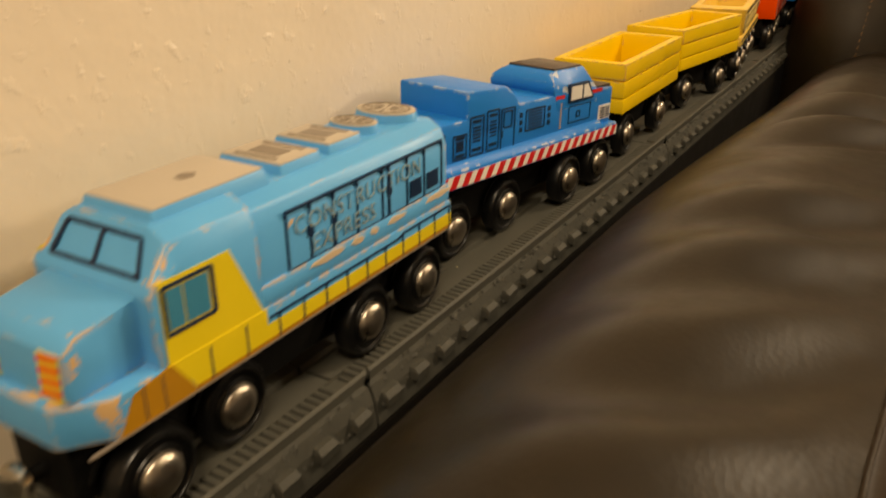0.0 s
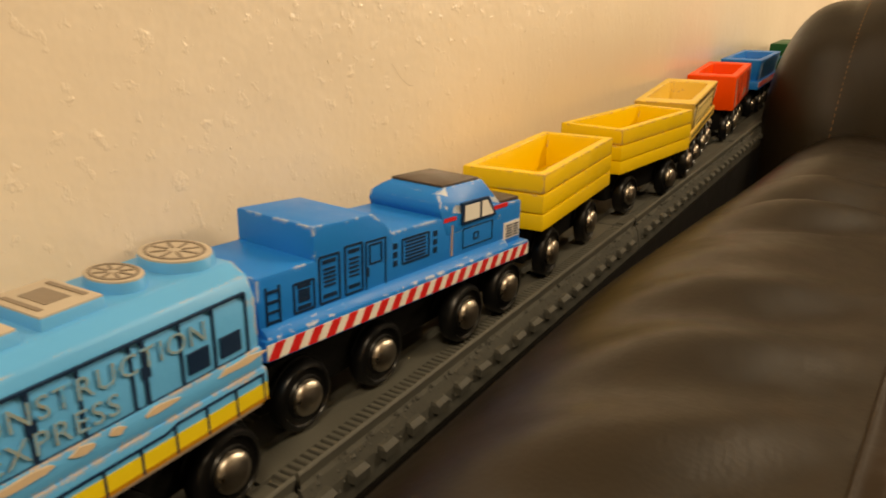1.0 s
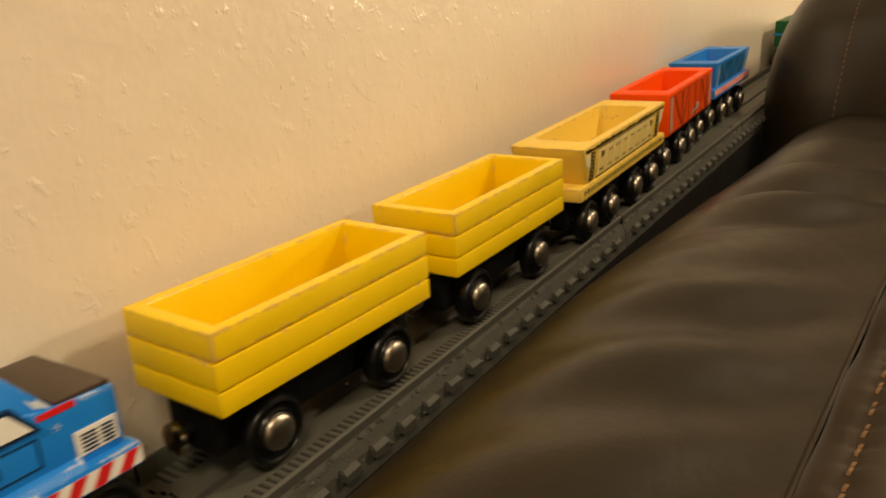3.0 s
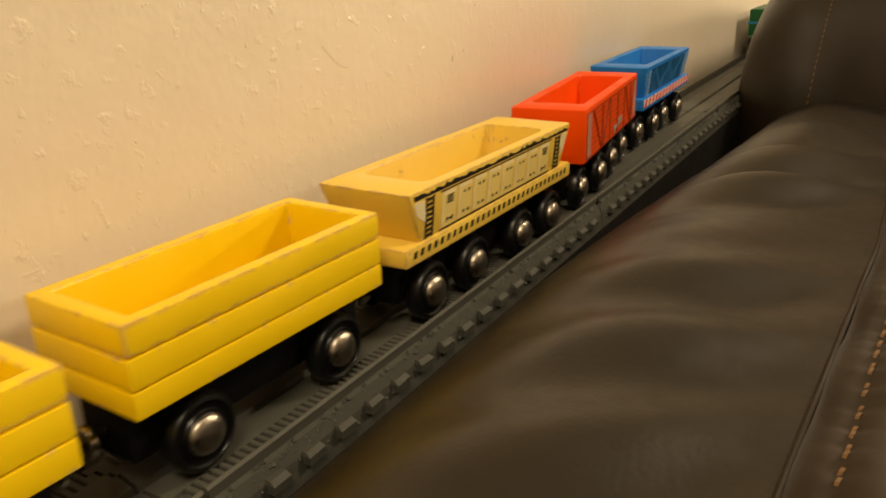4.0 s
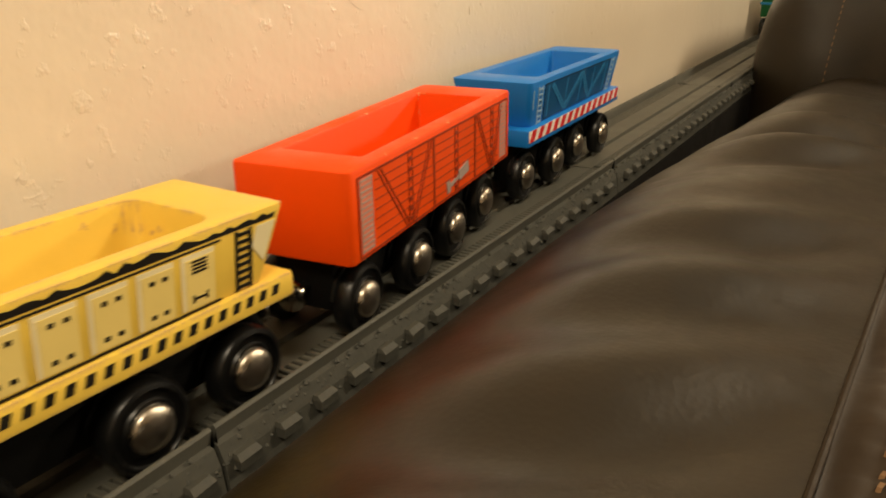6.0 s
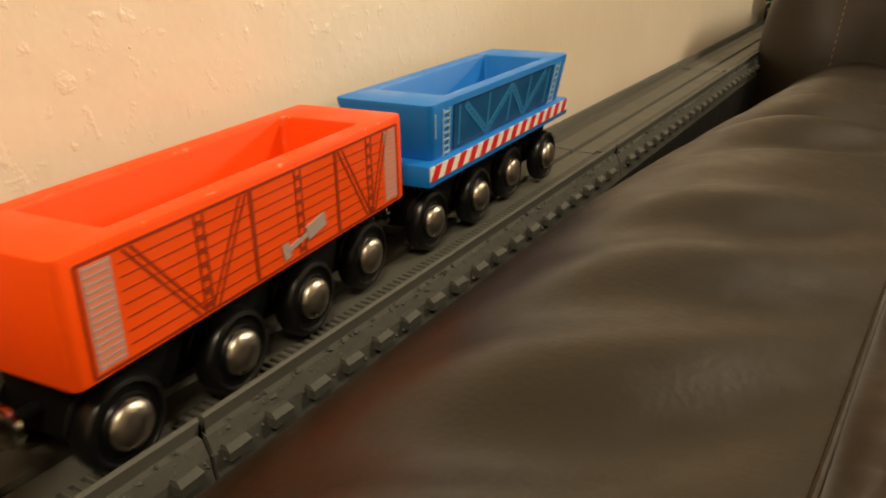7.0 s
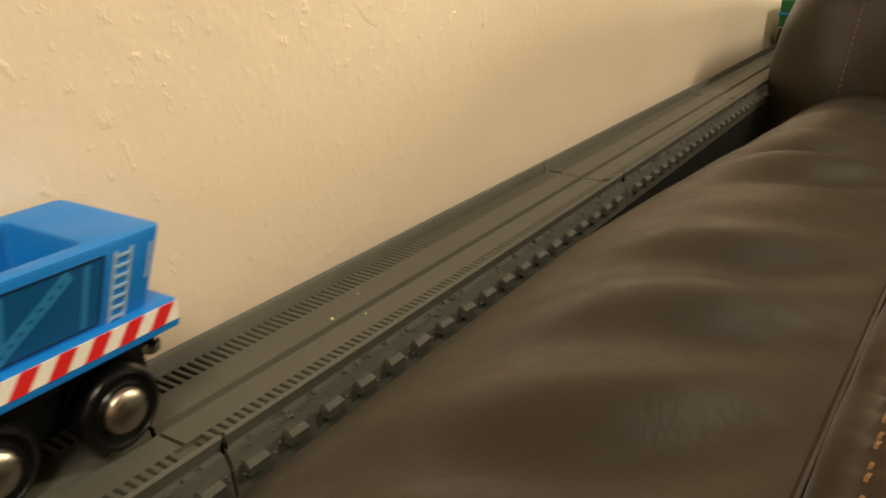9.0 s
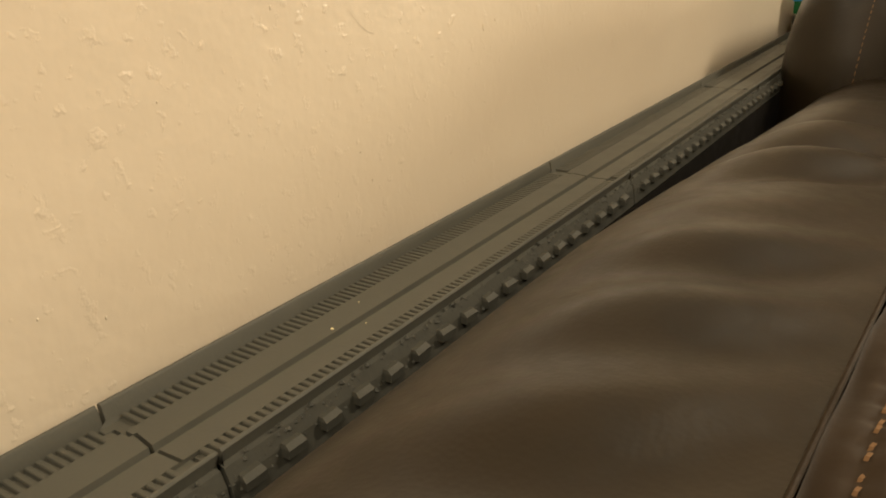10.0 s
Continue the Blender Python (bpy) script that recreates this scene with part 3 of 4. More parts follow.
def lead_engine():
    car = thing("toy_engine", "light blue and yellow wooden diesel engine with worn roof", "toy train engine", "cars of the toy train")
    hl, hw, z0 = 0.0765, 0.0182, 0.0252
    outline = [(-hw + 0.007, -hl), (hw - 0.007, -hl), (hw, -hl + 0.014), (hw, hl), (-hw, hl), (-hw, -hl + 0.014)]
    part("footplate", loft([[(x, y, z0) for x, y in outline], [(x, y, 0.0345) for x, y in outline]], 0.0012), M_SKY, car)
    nose = [(-0.0725, 0.0340), (-0.0400, 0.0340), (-0.0400, 0.0500), (-0.0660, 0.0475), (-0.0715, 0.0450)]
    part("nose", along_x(nose, -0.0138, 0.0138, 0.0020), M_SKY, car, "sloping light blue nose")
    arch = [(0.0170, 0.0340), (0.0170, 0.0520), (0.0150, 0.0572), (0.0105, 0.0598), (-0.0105, 0.0598), (-0.0150, 0.0572), (-0.0170, 0.0520), (-0.0170, 0.0340)]
    part("hood", along_y(arch, -0.0090, 0.0755, 0.0010), M_SKY, car, "rounded light blue hood with rubbed edges")
    top = [(x * 1.05, z) for x, z in arch]
    rings = [[(x, -0.0440, min(z, 0.0500)) for x, z in top], [(x, -0.0415, min(z, 0.0520)) for x, z in top], [(x, -0.0320, z + 0.0016 if z > 0.05 else z) for x, z in top],
             [(x, -0.0085, z + 0.0016 if z > 0.05 else z) for x, z in top]]
    part("cab", loft(rings, 0.0008), M_SKY, car, "light blue cab with raked windscreen")
    ledge = along_x([(-0.0090, 0.0340), (0.0760, 0.0340), (0.0760, 0.0400), (-0.0090, 0.0400)], -0.0180, 0.0180, 0.0018)
    part("side_ledge", ledge, M_SKY, car, "ledge with paint worn to wood")
    wp = Panel((-0.0150, -0.0411, 0.0523), (0.0150, -0.0411, 0.0523), (0.0118, -0.0326, 0.0609), (-0.0118, -0.0326, 0.0609))
    part("windscreen_edge", joined(wp.border(0.06, 0.02, 0.94, 0.78, 0.0011, 0.0006), wp.line((0.5, 0.02), (0.5, 0.78), 0.0011, 0.0006)), M_NAVY, car)
    # roof panels
    for y0, y1, w, kind in ((-0.0290, 0.0030, 0.0100, "plain"), (0.0095, 0.0240, 0.0095, "square"), (0.0290, 0.0425, 0.0088, "square"), (0.0465, 0.0570, 0.0075, "round"), (0.0610, 0.0755, 0.0095, "round")):
        z = 0.0610 if y0 < -0.01 else 0.0598
        yc = (y0 + y1) / 2
        if kind == "round":
            r = (y1 - y0) / 2
            ring = [(w * math.cos(a), yc + r * math.sin(a)) for a in (2 * math.pi * i / 24 for i in range(24))]
        else:
            ring = [(-w, y0), (w, y0), (w, y1), (-w, y1)]
        part("roof_riser", loft([[(x * 1.12, yc + (y - yc) * 1.12, z - 0.003) for x, y in ring], [(x * 1.02, yc + (y - yc) * 1.02, z + 0.0024) for x, y in ring]], 0.0005), M_SKYPLAIN, car)
        hat = part("roof_panel", loft([[(x, y, z + 0.0020) for x, y in ring], [(x, y, z + 0.0028) for x, y in ring]], 0.0003), M_ROOFWOOD, car, "roof panel rubbed down to bare wood")
        zz = z + 0.0028
        flat = Panel((-w, y0, zz), (w, y0, zz), (w, y1, zz), (-w, y1, zz))
        if kind == "square":
            marks = joined(flat.line((0.15, 0.14), (0.85, 0.14), 0.0011), flat.line((0.15, 0.86), (0.85, 0.86), 0.0011), flat.area(0.25, 0.3, 0.75, 0.7))
        elif kind == "plain":
            marks = flat.poly([(0.42, 0.52), (0.55, 0.50), (0.6, 0.6), (0.5, 0.66), (0.4, 0.6)])
        else:
            marks = []
            for i in range(20):
                a, b = 2 * math.pi * i / 20, 2 * math.pi * (i + 1) / 20
                marks.append(flat.line((0.5 + 0.40 * math.cos(a), 0.5 + 0.40 * math.sin(a)), (0.5 + 0.40 * math.cos(b), 0.5 + 0.40 * math.sin(b)), 0.0007))
            for i in range(8):
                a = 2 * math.pi * i / 8 + 0.2
                marks.append(flat.line((0.5 + 0.10 * math.cos(a), 0.5 + 0.10 * math.sin(a)), (0.5 + 0.34 * math.cos(a), 0.5 + 0.34 * math.sin(a)), 0.0007))
            marks = joined(*marks)
        part("roof_print", marks, M_WOODDARK, hat)
    # side prints
    for s, (low, high) in zip((1, -1), zip(sides(hw, hw, hl, hl, z0, 0.0345), sides(0.0171, 0.0171, hl, hl, 0.0345, 0.0560))):
        f = (lambda u: u) if s > 0 else (lambda u: 1 - u)
        part("yellow_band", low.poly([(f(u), v) for u, v in ((0.445, 0.10), (0.995, 0.10), (0.995, 0.56), (0.445, 0.56))]), M_ENGINEYELLOW, car)
        part("ochre_band", low.poly([(f(u), v) for u, v in ((0.30, 0.06), (0.995, 0.06), (0.995, 0.17), (0.30, 0.17))], 0.0002), M_ENGINEBROWN, car)
        part("yellow_side", low.poly([(f(u), v) for u, v in ((0.30, 0.12), (0.445, 0.12), (0.445, 1.0), (0.235, 1.0))]), M_ENGINEYELLOW, car)
        part("ochre_side", low.poly([(f(u), v) for u, v in ((0.095, 0.05), (0.30, 0.05), (0.24, 1.0), (0.135, 0.85))], 0.0002), M_ENGINEBROWN, car)
        part("bare_edge", low.area(0.02, 0.0, 0.98, 0.055, 0.0003), M_WOODDARK, car, "bare wood along the lower edge")
        rail = [low.line((f(0.45), 0.72), (f(0.80), 0.72), 0.0006), low.line((f(0.80), 0.72), (f(0.82), 0.82), 0.0006), low.line((f(0.82), 0.82), (f(0.99), 0.82), 0.0006)]
        rail += [low.line((f(0.47 + 0.0575 * k), 0.08), (f(0.47 + 0.0575 * k), 0.72 if k < 6 else 0.82), 0.0005, 0.0003) for k in range(10)]
        rail += [low.line((f(a), 0.1), (f(a), 0.9), 0.0004, 0.0003) for a in (0.16, 0.21, 0.33, 0.40)]
        part("printed_railing", joined(*rail), M_NAVY, car)
        part("cab_side_yellow", high.poly([(f(u), v) for u, v in ((0.235, 0.0), (0.440, 0.0), (0.385, 0.84), (0.235, 0.84))], 0.0010), M_ENGINEYELLOW, car, "yellow printed cab side")
        part("cab_window", joined(*(high.poly([(f(a), v0) for a, v0 in ((u0, 0.34), (u1, 0.34), (u1, 0.74), (u0, 0.74))], 0.0012) for u0, u1 in ((0.250, 0.292), (0.298, 0.342)))), M_SKYDARK, car)
        part("window_edge", joined(high.border(min(f(0.242), f(0.350)), 0.30, max(f(0.242), f(0.350)), 0.78, 0.0008, 0.0013)), M_NAVY, car)
        bars = [high.border(min(f(0.51), f(0.97)), 0.24, max(f(0.51), f(0.97)), 0.92, 0.0006)]
        for u in (0.565, 0.625, 0.69, 0.765, 0.785, 0.845, 0.905):
            bars.append(high.line((f(u), 0.24), (f(u), 0.92), 0.0010 if u in (0.625, 0.785) else 0.0006))
        for u0, u1 in ((0.855, 0.893), (0.915, 0.955)):
            bars += [high.area(*sorted((f(u0), f(u1)))[:1], 0.32, sorted((f(u0), f(u1)))[1], 0.55, 0.0003)]
        bars += [high.area(min(f(a), f(a + 0.014)), 0.52, max(f(a), f(a + 0.014)), 0.64, 0.0003) for a in (0.558, 0.618, 0.779)]
        part("printed_door_panel", joined(*bars), M_NAVY, car)
        start = 0.525 if s > 0 else 1 - 0.95
        text_mesh("CONSTRUCTION", 0.0066, high, start, 0.62, M_GOLD, car, "lettering")
        text_mesh("EXPRESS", 0.0066, high, start + 0.04, 0.32, M_GOLD, car, "lettering")
        chips = []
        rng = random.Random(5)
        ledge = sides(0.01805, 0.01805, 0.0760, 0.0760, 0.0340, 0.0400)[0 if s > 0 else 1]
        for u, w in ((0.60, 0.05), (0.68, 0.02), (0.80, 0.035), (0.95, 0.06), (0.73, 0.015)):
            pts = [(f(u + w * math.cos(a) * rng.uniform(0.6, 1)), 0.72 + 0.18 * math.sin(a) * rng.uniform(0.6, 1)) for a in (2 * math.pi * i / 10 for i in range(10))]
            chips.append(ledge.poly(pts, 0.0002))
        part("worn_patch", joined(*chips), M_WOOD, car, "bare wood where the paint has chipped")
    # nose marks
    for side in (-1, 1):
        q = Panel((side * 0.0095 - 0.003, -0.0725, 0.0350), (side * 0.0095 + 0.003, -0.0725, 0.0350), (side * 0.0095 + 0.003, -0.0716, 0.0448), (side * 0.0095 - 0.003, -0.0716, 0.0448))
        part("nose_print", q.area(0, 0, 1, 1), M_ENGINEYELLOW, car)
        part("nose_bars", joined(*(q.poly([(0, 0.05 + 0.25 * k), (1, 0.13 + 0.25 * k), (1, 0.25 + 0.25 * k), (0, 0.17 + 0.25 * k)], 0.0003) for k in range(4))), M_RED, car)
    # the nose is short: everything ahead of the cab door is drawn in
    for ob in car.children_recursive:
        for v in ob.data.vertices:
            if v.co.y < -0.030:
                v.co.y = -0.030 + 0.62 * (v.co.y + 0.030)
    ys = (-0.0420, -0.0152, 0.0344, 0.0649)
    chassis(car, -0.056, 0.072, 0.0254, ys)
    wheels(car, ys, (0.0016, -0.0026, 0.0006, 0.0))
    coupling(car, -0.0605), coupling(car, 0.0780)
    return car


# ---- setting ----
WALL_X = -0.013


def setting():
    wall = tagged(new("wall_west", finish("wall_west", box(WALL_X - 0.12, WALL_X, -1.6, 2.9, -0.75, 1.65), M_WALL, False)), "cream painted wall with uneven roller texture", "wall", kind="structure")
    for name, b in (("wall_east", (3.0, 3.12, -1.6, 2.9, -0.75, 1.65)), ("wall_south", (WALL_X, 3.0, -1.72, -1.6, -0.75, 1.65)), ("wall_north", (WALL_X, 3.0, 2.9, 3.02, -0.75, 1.65))):
        tagged(new(name, finish(name, box(*b), M_WALL, False)), "plain cream painted wall of the room", "wall", kind="structure")
    tagged(new("ceiling", finish("ceiling", box(WALL_X - 0.12, 3.12, -1.72, 3.02, 1.65, 1.75), M_CEILING, False)), "plain off-white ceiling", "ceiling", kind="structure")
    tagged(new("floor", finish("floor", box(WALL_X - 0.12, 3.12, -1.72, 3.02, -0.85, -0.75), M_CARPET, False)), "beige carpeted floor", "floor", kind="structure")
    rng = random.Random(11)
    # drips and specks of paint standing out of the wall
    for i in range(40):
        y, z = rng.uniform(-0.05, 0.55), rng.uniform(0.015, 0.16)
        if i < 3:
            y, z = ((0.218, 0.0766), (0.205, 0.060), (0.04, 0.075))[i]
        r = rng.uniform(0.0002, 0.0005) if i else 0.0008
        bm = bmesh.new()
        bmesh.ops.create_icosphere(bm, subdivisions=2, radius=r)
        k = rng.uniform(1.0, 2.6)
        for v in bm.verts:
            v.co = (v.co.x * 0.45, v.co.y * 0.8, v.co.z * k)
        bmesh.ops.translate(bm, verts=bm.verts, vec=(WALL_X, y, z))
        part("paint_speck", bm, M_WALL, wall)

    # a hair-thin curved scratch
    vs, fs = [], []
    for i in range(13):
        k = i / 12
        y, z = 0.1245 + 0.0140 * k, 0.0920 - 0.0095 * math.sin(k * 1.5)
        vs += [(WALL_X + 0.00012, y, z), (WALL_X + 0.00012, y + 0.00007, z + 0.00012)]
        if i:
            fs.append((2 * i - 2, 2 * i - 1, 2 * i + 1, 2 * i))
    me = bpy.data.meshes.new("scratch")
    me.from_pydata(vs, [], fs)
    me.materials.append(M_ROOFWOOD)
    ob = tagged(new("scratch", me), "thin dark scratch in the paint")
    ob.parent = wall


def crumb(x, y, z, r):
    bm = bmesh.new()
    bmesh.ops.create_icosphere(bm, subdivisions=1, radius=r)
    for v in bm.verts:
        v.co = (v.co.x * 1.2, v.co.y * 0.9, max(v.co.z * 0.7, -0.3 * r))
    ob = tagged(new("crumb", finish("crumb", bm, M_CREAM)), "tiny pale crumb lying on the track", "crumb", "crumbs on the track")
    ob.matrix_basis = pose(x, y, z + 0.3 * r)


# ---- track ----
W, H, PITCH = 0.042, 0.005, 0.0143


def track_section(y0, y1, n):
    """A grey plastic channel with raised edges, slotted running strips and a stone-patterned flank."""
    t = thing("toy_track", "dark grey plastic toy track section with slotted strips", "toy track", "track sections")
    mid = W / 2
    # upright rail by the wall, slotted strip, upper half, step, lower half, slotted strip, thin outer rail
    prof = [(-0.0022, -0.0120), (-0.0022, 0.0042), (-0.0017, 0.0047), (-0.0009, 0.0047), (-0.0003, 0.0040), (0.0004, 0.0002), (0.0012, -0.0013), (0.0088, -0.0013), (0.0089, 0.0),
            (mid - 0.0010, 0.0), (mid - 0.0006, -0.0018), (mid + 0.0004, -0.0020), (mid + 0.0016, -0.0004), (W - 0.0106, -0.0002), (W - 0.0105, -0.0013), (W - 0.0020, -0.0013),
            (W - 0.0014, 0.0002), (W - 0.0010, 0.0046), (W - 0.0006, H), (W - 0.0001, H - 0.0001), (W + 0.0003, 0.0043), (W + 0.0002, 0.0036), (W - 0.0006, 0.0006), (W - 0.0006, -0.0120)]

    def bite(x):
        """The sections meet in a jagged line of tabs."""
        return -0.0020 if x < 0.0005 else -0.0048 if x < 0.0040 else -0.0022 if x < 0.0120 else -0.0012 if x < 0.0200 else -0.0026 if x < 0.0315 else 0.0004

    fine = []
    for (xa, za), (xb, zb) in zip(prof, prof[1:]):
        cuts = [c for c in (0.0040, 0.0120, 0.0200, 0.0315) if xa < c < xb]
        fine.append((xa, za))
        for c in cuts:
            z = za + (zb - za) * (c - xa) / (xb - xa)
            fine += [(c - 0.0001, z), (c + 0.0001, z)]
    prof = fine + [prof[-1]]
    bm = bmesh.new()
    a, b = [bm.verts.new((x, y0 + bite(x), z)) for x, z in prof], [bm.verts.new((x, y1 + bite(x), z)) for x, z in prof]
    for i in range(len(prof) - 1):
        bm.faces.new((a[i], a[i + 1], b[i + 1], b[i]))
    bm.faces.new((a[-1], a[0], b[0], b[-1]))
    for ring in (a, b):
        feet = [bm.verts.new((v.co.x, v.co.y, -0.0122)) for v in ring]
        for i in range(len(prof) - 1):
            bm.faces.new((ring[i], ring[i + 1], feet[i + 1], feet[i]))
    part("channel", bm, M_TRACK, t)
    # running strips: ribs with gaps
    step = 0.0028
    count = int((y1 - y0 - 0.006) / step)
    for xc in (0.0050, W - 0.0063):
        for i in range(count):
            rib = new("rib", RIB)
            rib.parent = t
            rib.matrix_basis = pose(xc, y0 + 0.0030 + i * step, 0)
    # flank with sleeper ends and stones
    flank = [(W - 0.0008, 0.0006), (W + 0.0008, 0.0000), (W + 0.0024, -0.0040), (W + 0.0034, -0.0120), (W - 0.0008, -0.0120)]
    part("flank", loft([[(x, y0, z) for x, z in flank], [(x, y1, z) for x, z in flank]]), M_BALLAST, t, "flank moulded as track ballast", False)
    rng = random.Random(n)
    y = math.ceil((y0 + 0.002 - 0.0061) / PITCH) * PITCH + 0.0061
    sleeper = SLEEPER
    while y < y1 - 0.003:
        ob = new("sleeper_end", sleeper)
        ob.parent = t
        ob.matrix_basis = pose(W + 0.0028, y, -0.0046, rng.uniform(-3, 3), rng.uniform(-3, 3), rng.uniform(-3, 3))
        y += PITCH
    stones = int((y1 - y0) / 0.0007)
    vs, fs = [], []
    for i in range(stones):
        z = rng.uniform(-0.0075, 0.0010)
        c = Vector((W + 0.0006 - 0.30 * min(z, 0.0), y0 + (i + rng.random()) * 0.0007, z))
        r = rng.uniform(0.0005, 0.0011)
        k = len(vs)
        for d in ((1, 0, 0), (-1, 0, 0), (0, 1, 0), (0, -1, 0), (0, 0, 1), (0, 0, -1)):
            vs.append(c + Vector(d) * r * rng.uniform(0.7, 1.2))
        for f in ((0, 2, 4), (2, 1, 4), (1, 3, 4), (3, 0, 4), (2, 0, 5), (1, 2, 5), (3, 1, 5), (0, 3, 5)):
            fs.append(tuple(k + j for j in f))
    me = bpy.data.meshes.new("ballast")
    me.from_pydata([tuple(v) for v in vs], [], fs)
    me.materials.append(M_BALLAST)
    ob = tagged(new("ballast", me), kind="stuff")
    ob.parent = t
    return t


def sleeper_mesh():
    bm = loft([rect(-0.0024, 0.0022, -0.0033, 0.0033, -0.0022), rect(-0.0024, 0.0024, -0.0034, 0.0034, 0.0004), rect(-0.0024, 0.0008, -0.0030, 0.0030, 0.0016)])
    return finish("sleeper_end", bm, M_BALLAST, False)


SLEEPER = sleeper_mesh()
RIB = finish("rib", loft([rect(-0.0042, 0.0042, -0.0009, 0.0009, -0.0016), rect(-0.0042, 0.0042, -0.00085, 0.00085, -0.0003), rect(-0.0040, 0.0040, -0.0006, 0.0006, 0.0)]), M_TRACK, False)


# ---- sofa ----
def bell(x, c, w):
    return math.exp(-((x - c) / w) ** 2)


def cushion_height(x, y):
    """The top of the leather back cushion: a rounded edge by the track, soft folds across it."""
    far = max(0.0, min(1.0, (y - 0.10) / 0.34))
    edge = x - 0.050 - 0.007 * far * far * (3 - 2 * far)
    k = min(max(edge / 0.060, 0.0), 1.0)
    z = -0.030 + 0.058 * math.sqrt(max(0.0, 1 - (1 - k) ** 2))
    z -= 0.026 * max(0.0, min(1.0, (y - 0.14) / 0.42)) ** 1.2
    # long soft waves near by, small creases towards the arm
    skew = y - 0.60 * (x - 0.11) + 0.007 * noise.noise((x * 20, y * 16, 7.0))
    near = min(max((0.21 - y) / 0.09, 0.0), 1.0)
    folds = near * (0.0021 * math.cos(2 * math.pi * (skew - 0.0155) / 0.050) + 0.0010 * math.cos(2 * math.pi * (skew - 0.048) / 0.094))
    for cy, w, amp, tilt in ((0.205, 0.010, -0.0026, 0.6), (0.235, 0.014, 0.0040, 0.5), (0.264, 0.013, -0.0045, 0.35), (0.30, 0.020, 0.0035, 0.5), (0.345, 0.016, -0.0040, 0.5), (0.40, 0.022, 0.004, 0.3)):
        folds += 1.3 * amp * bell(y - tilt * (x - 0.11), cy, w)
    fade = min(max((x - 0.068) / 0.056, 0.0), 1.0) * (1 - 0.85 * min(max((x - 0.132) / 0.032, 0.0), 1.0))
    z += folds * fade * fade * (3 - 2 * fade)
    z += 0.0020 * noise.noise((x * 14, y * 9, 3.0)) * fade
    z += 0.0040 * bell(x, 0.120, 0.024)
    return z


def sheet(name, xs, ys, fn, mat, parent, label="", thick=0.0):
    bm = bmesh.new()
    grid = [[bm.verts.new(fn(x, y)) for y in ys] for x in xs]
    for i in range(len(xs) - 1):
        for j in range(len(ys) - 1):
            bm.faces.new((grid[i][j], grid[i + 1][j], grid[i + 1][j + 1], grid[i][j + 1]))
    ob = part(name, bm, mat, parent, label)
    return ob


def frange(a, b, n):
    return [a + (b - a) * i / (n - 1) for i in range(n)]


def seam(y):
    """Sideways run of the seam along the cushion."""
    return max(-0.0035, min(0.006, 0.050 * (y - 0.060)))


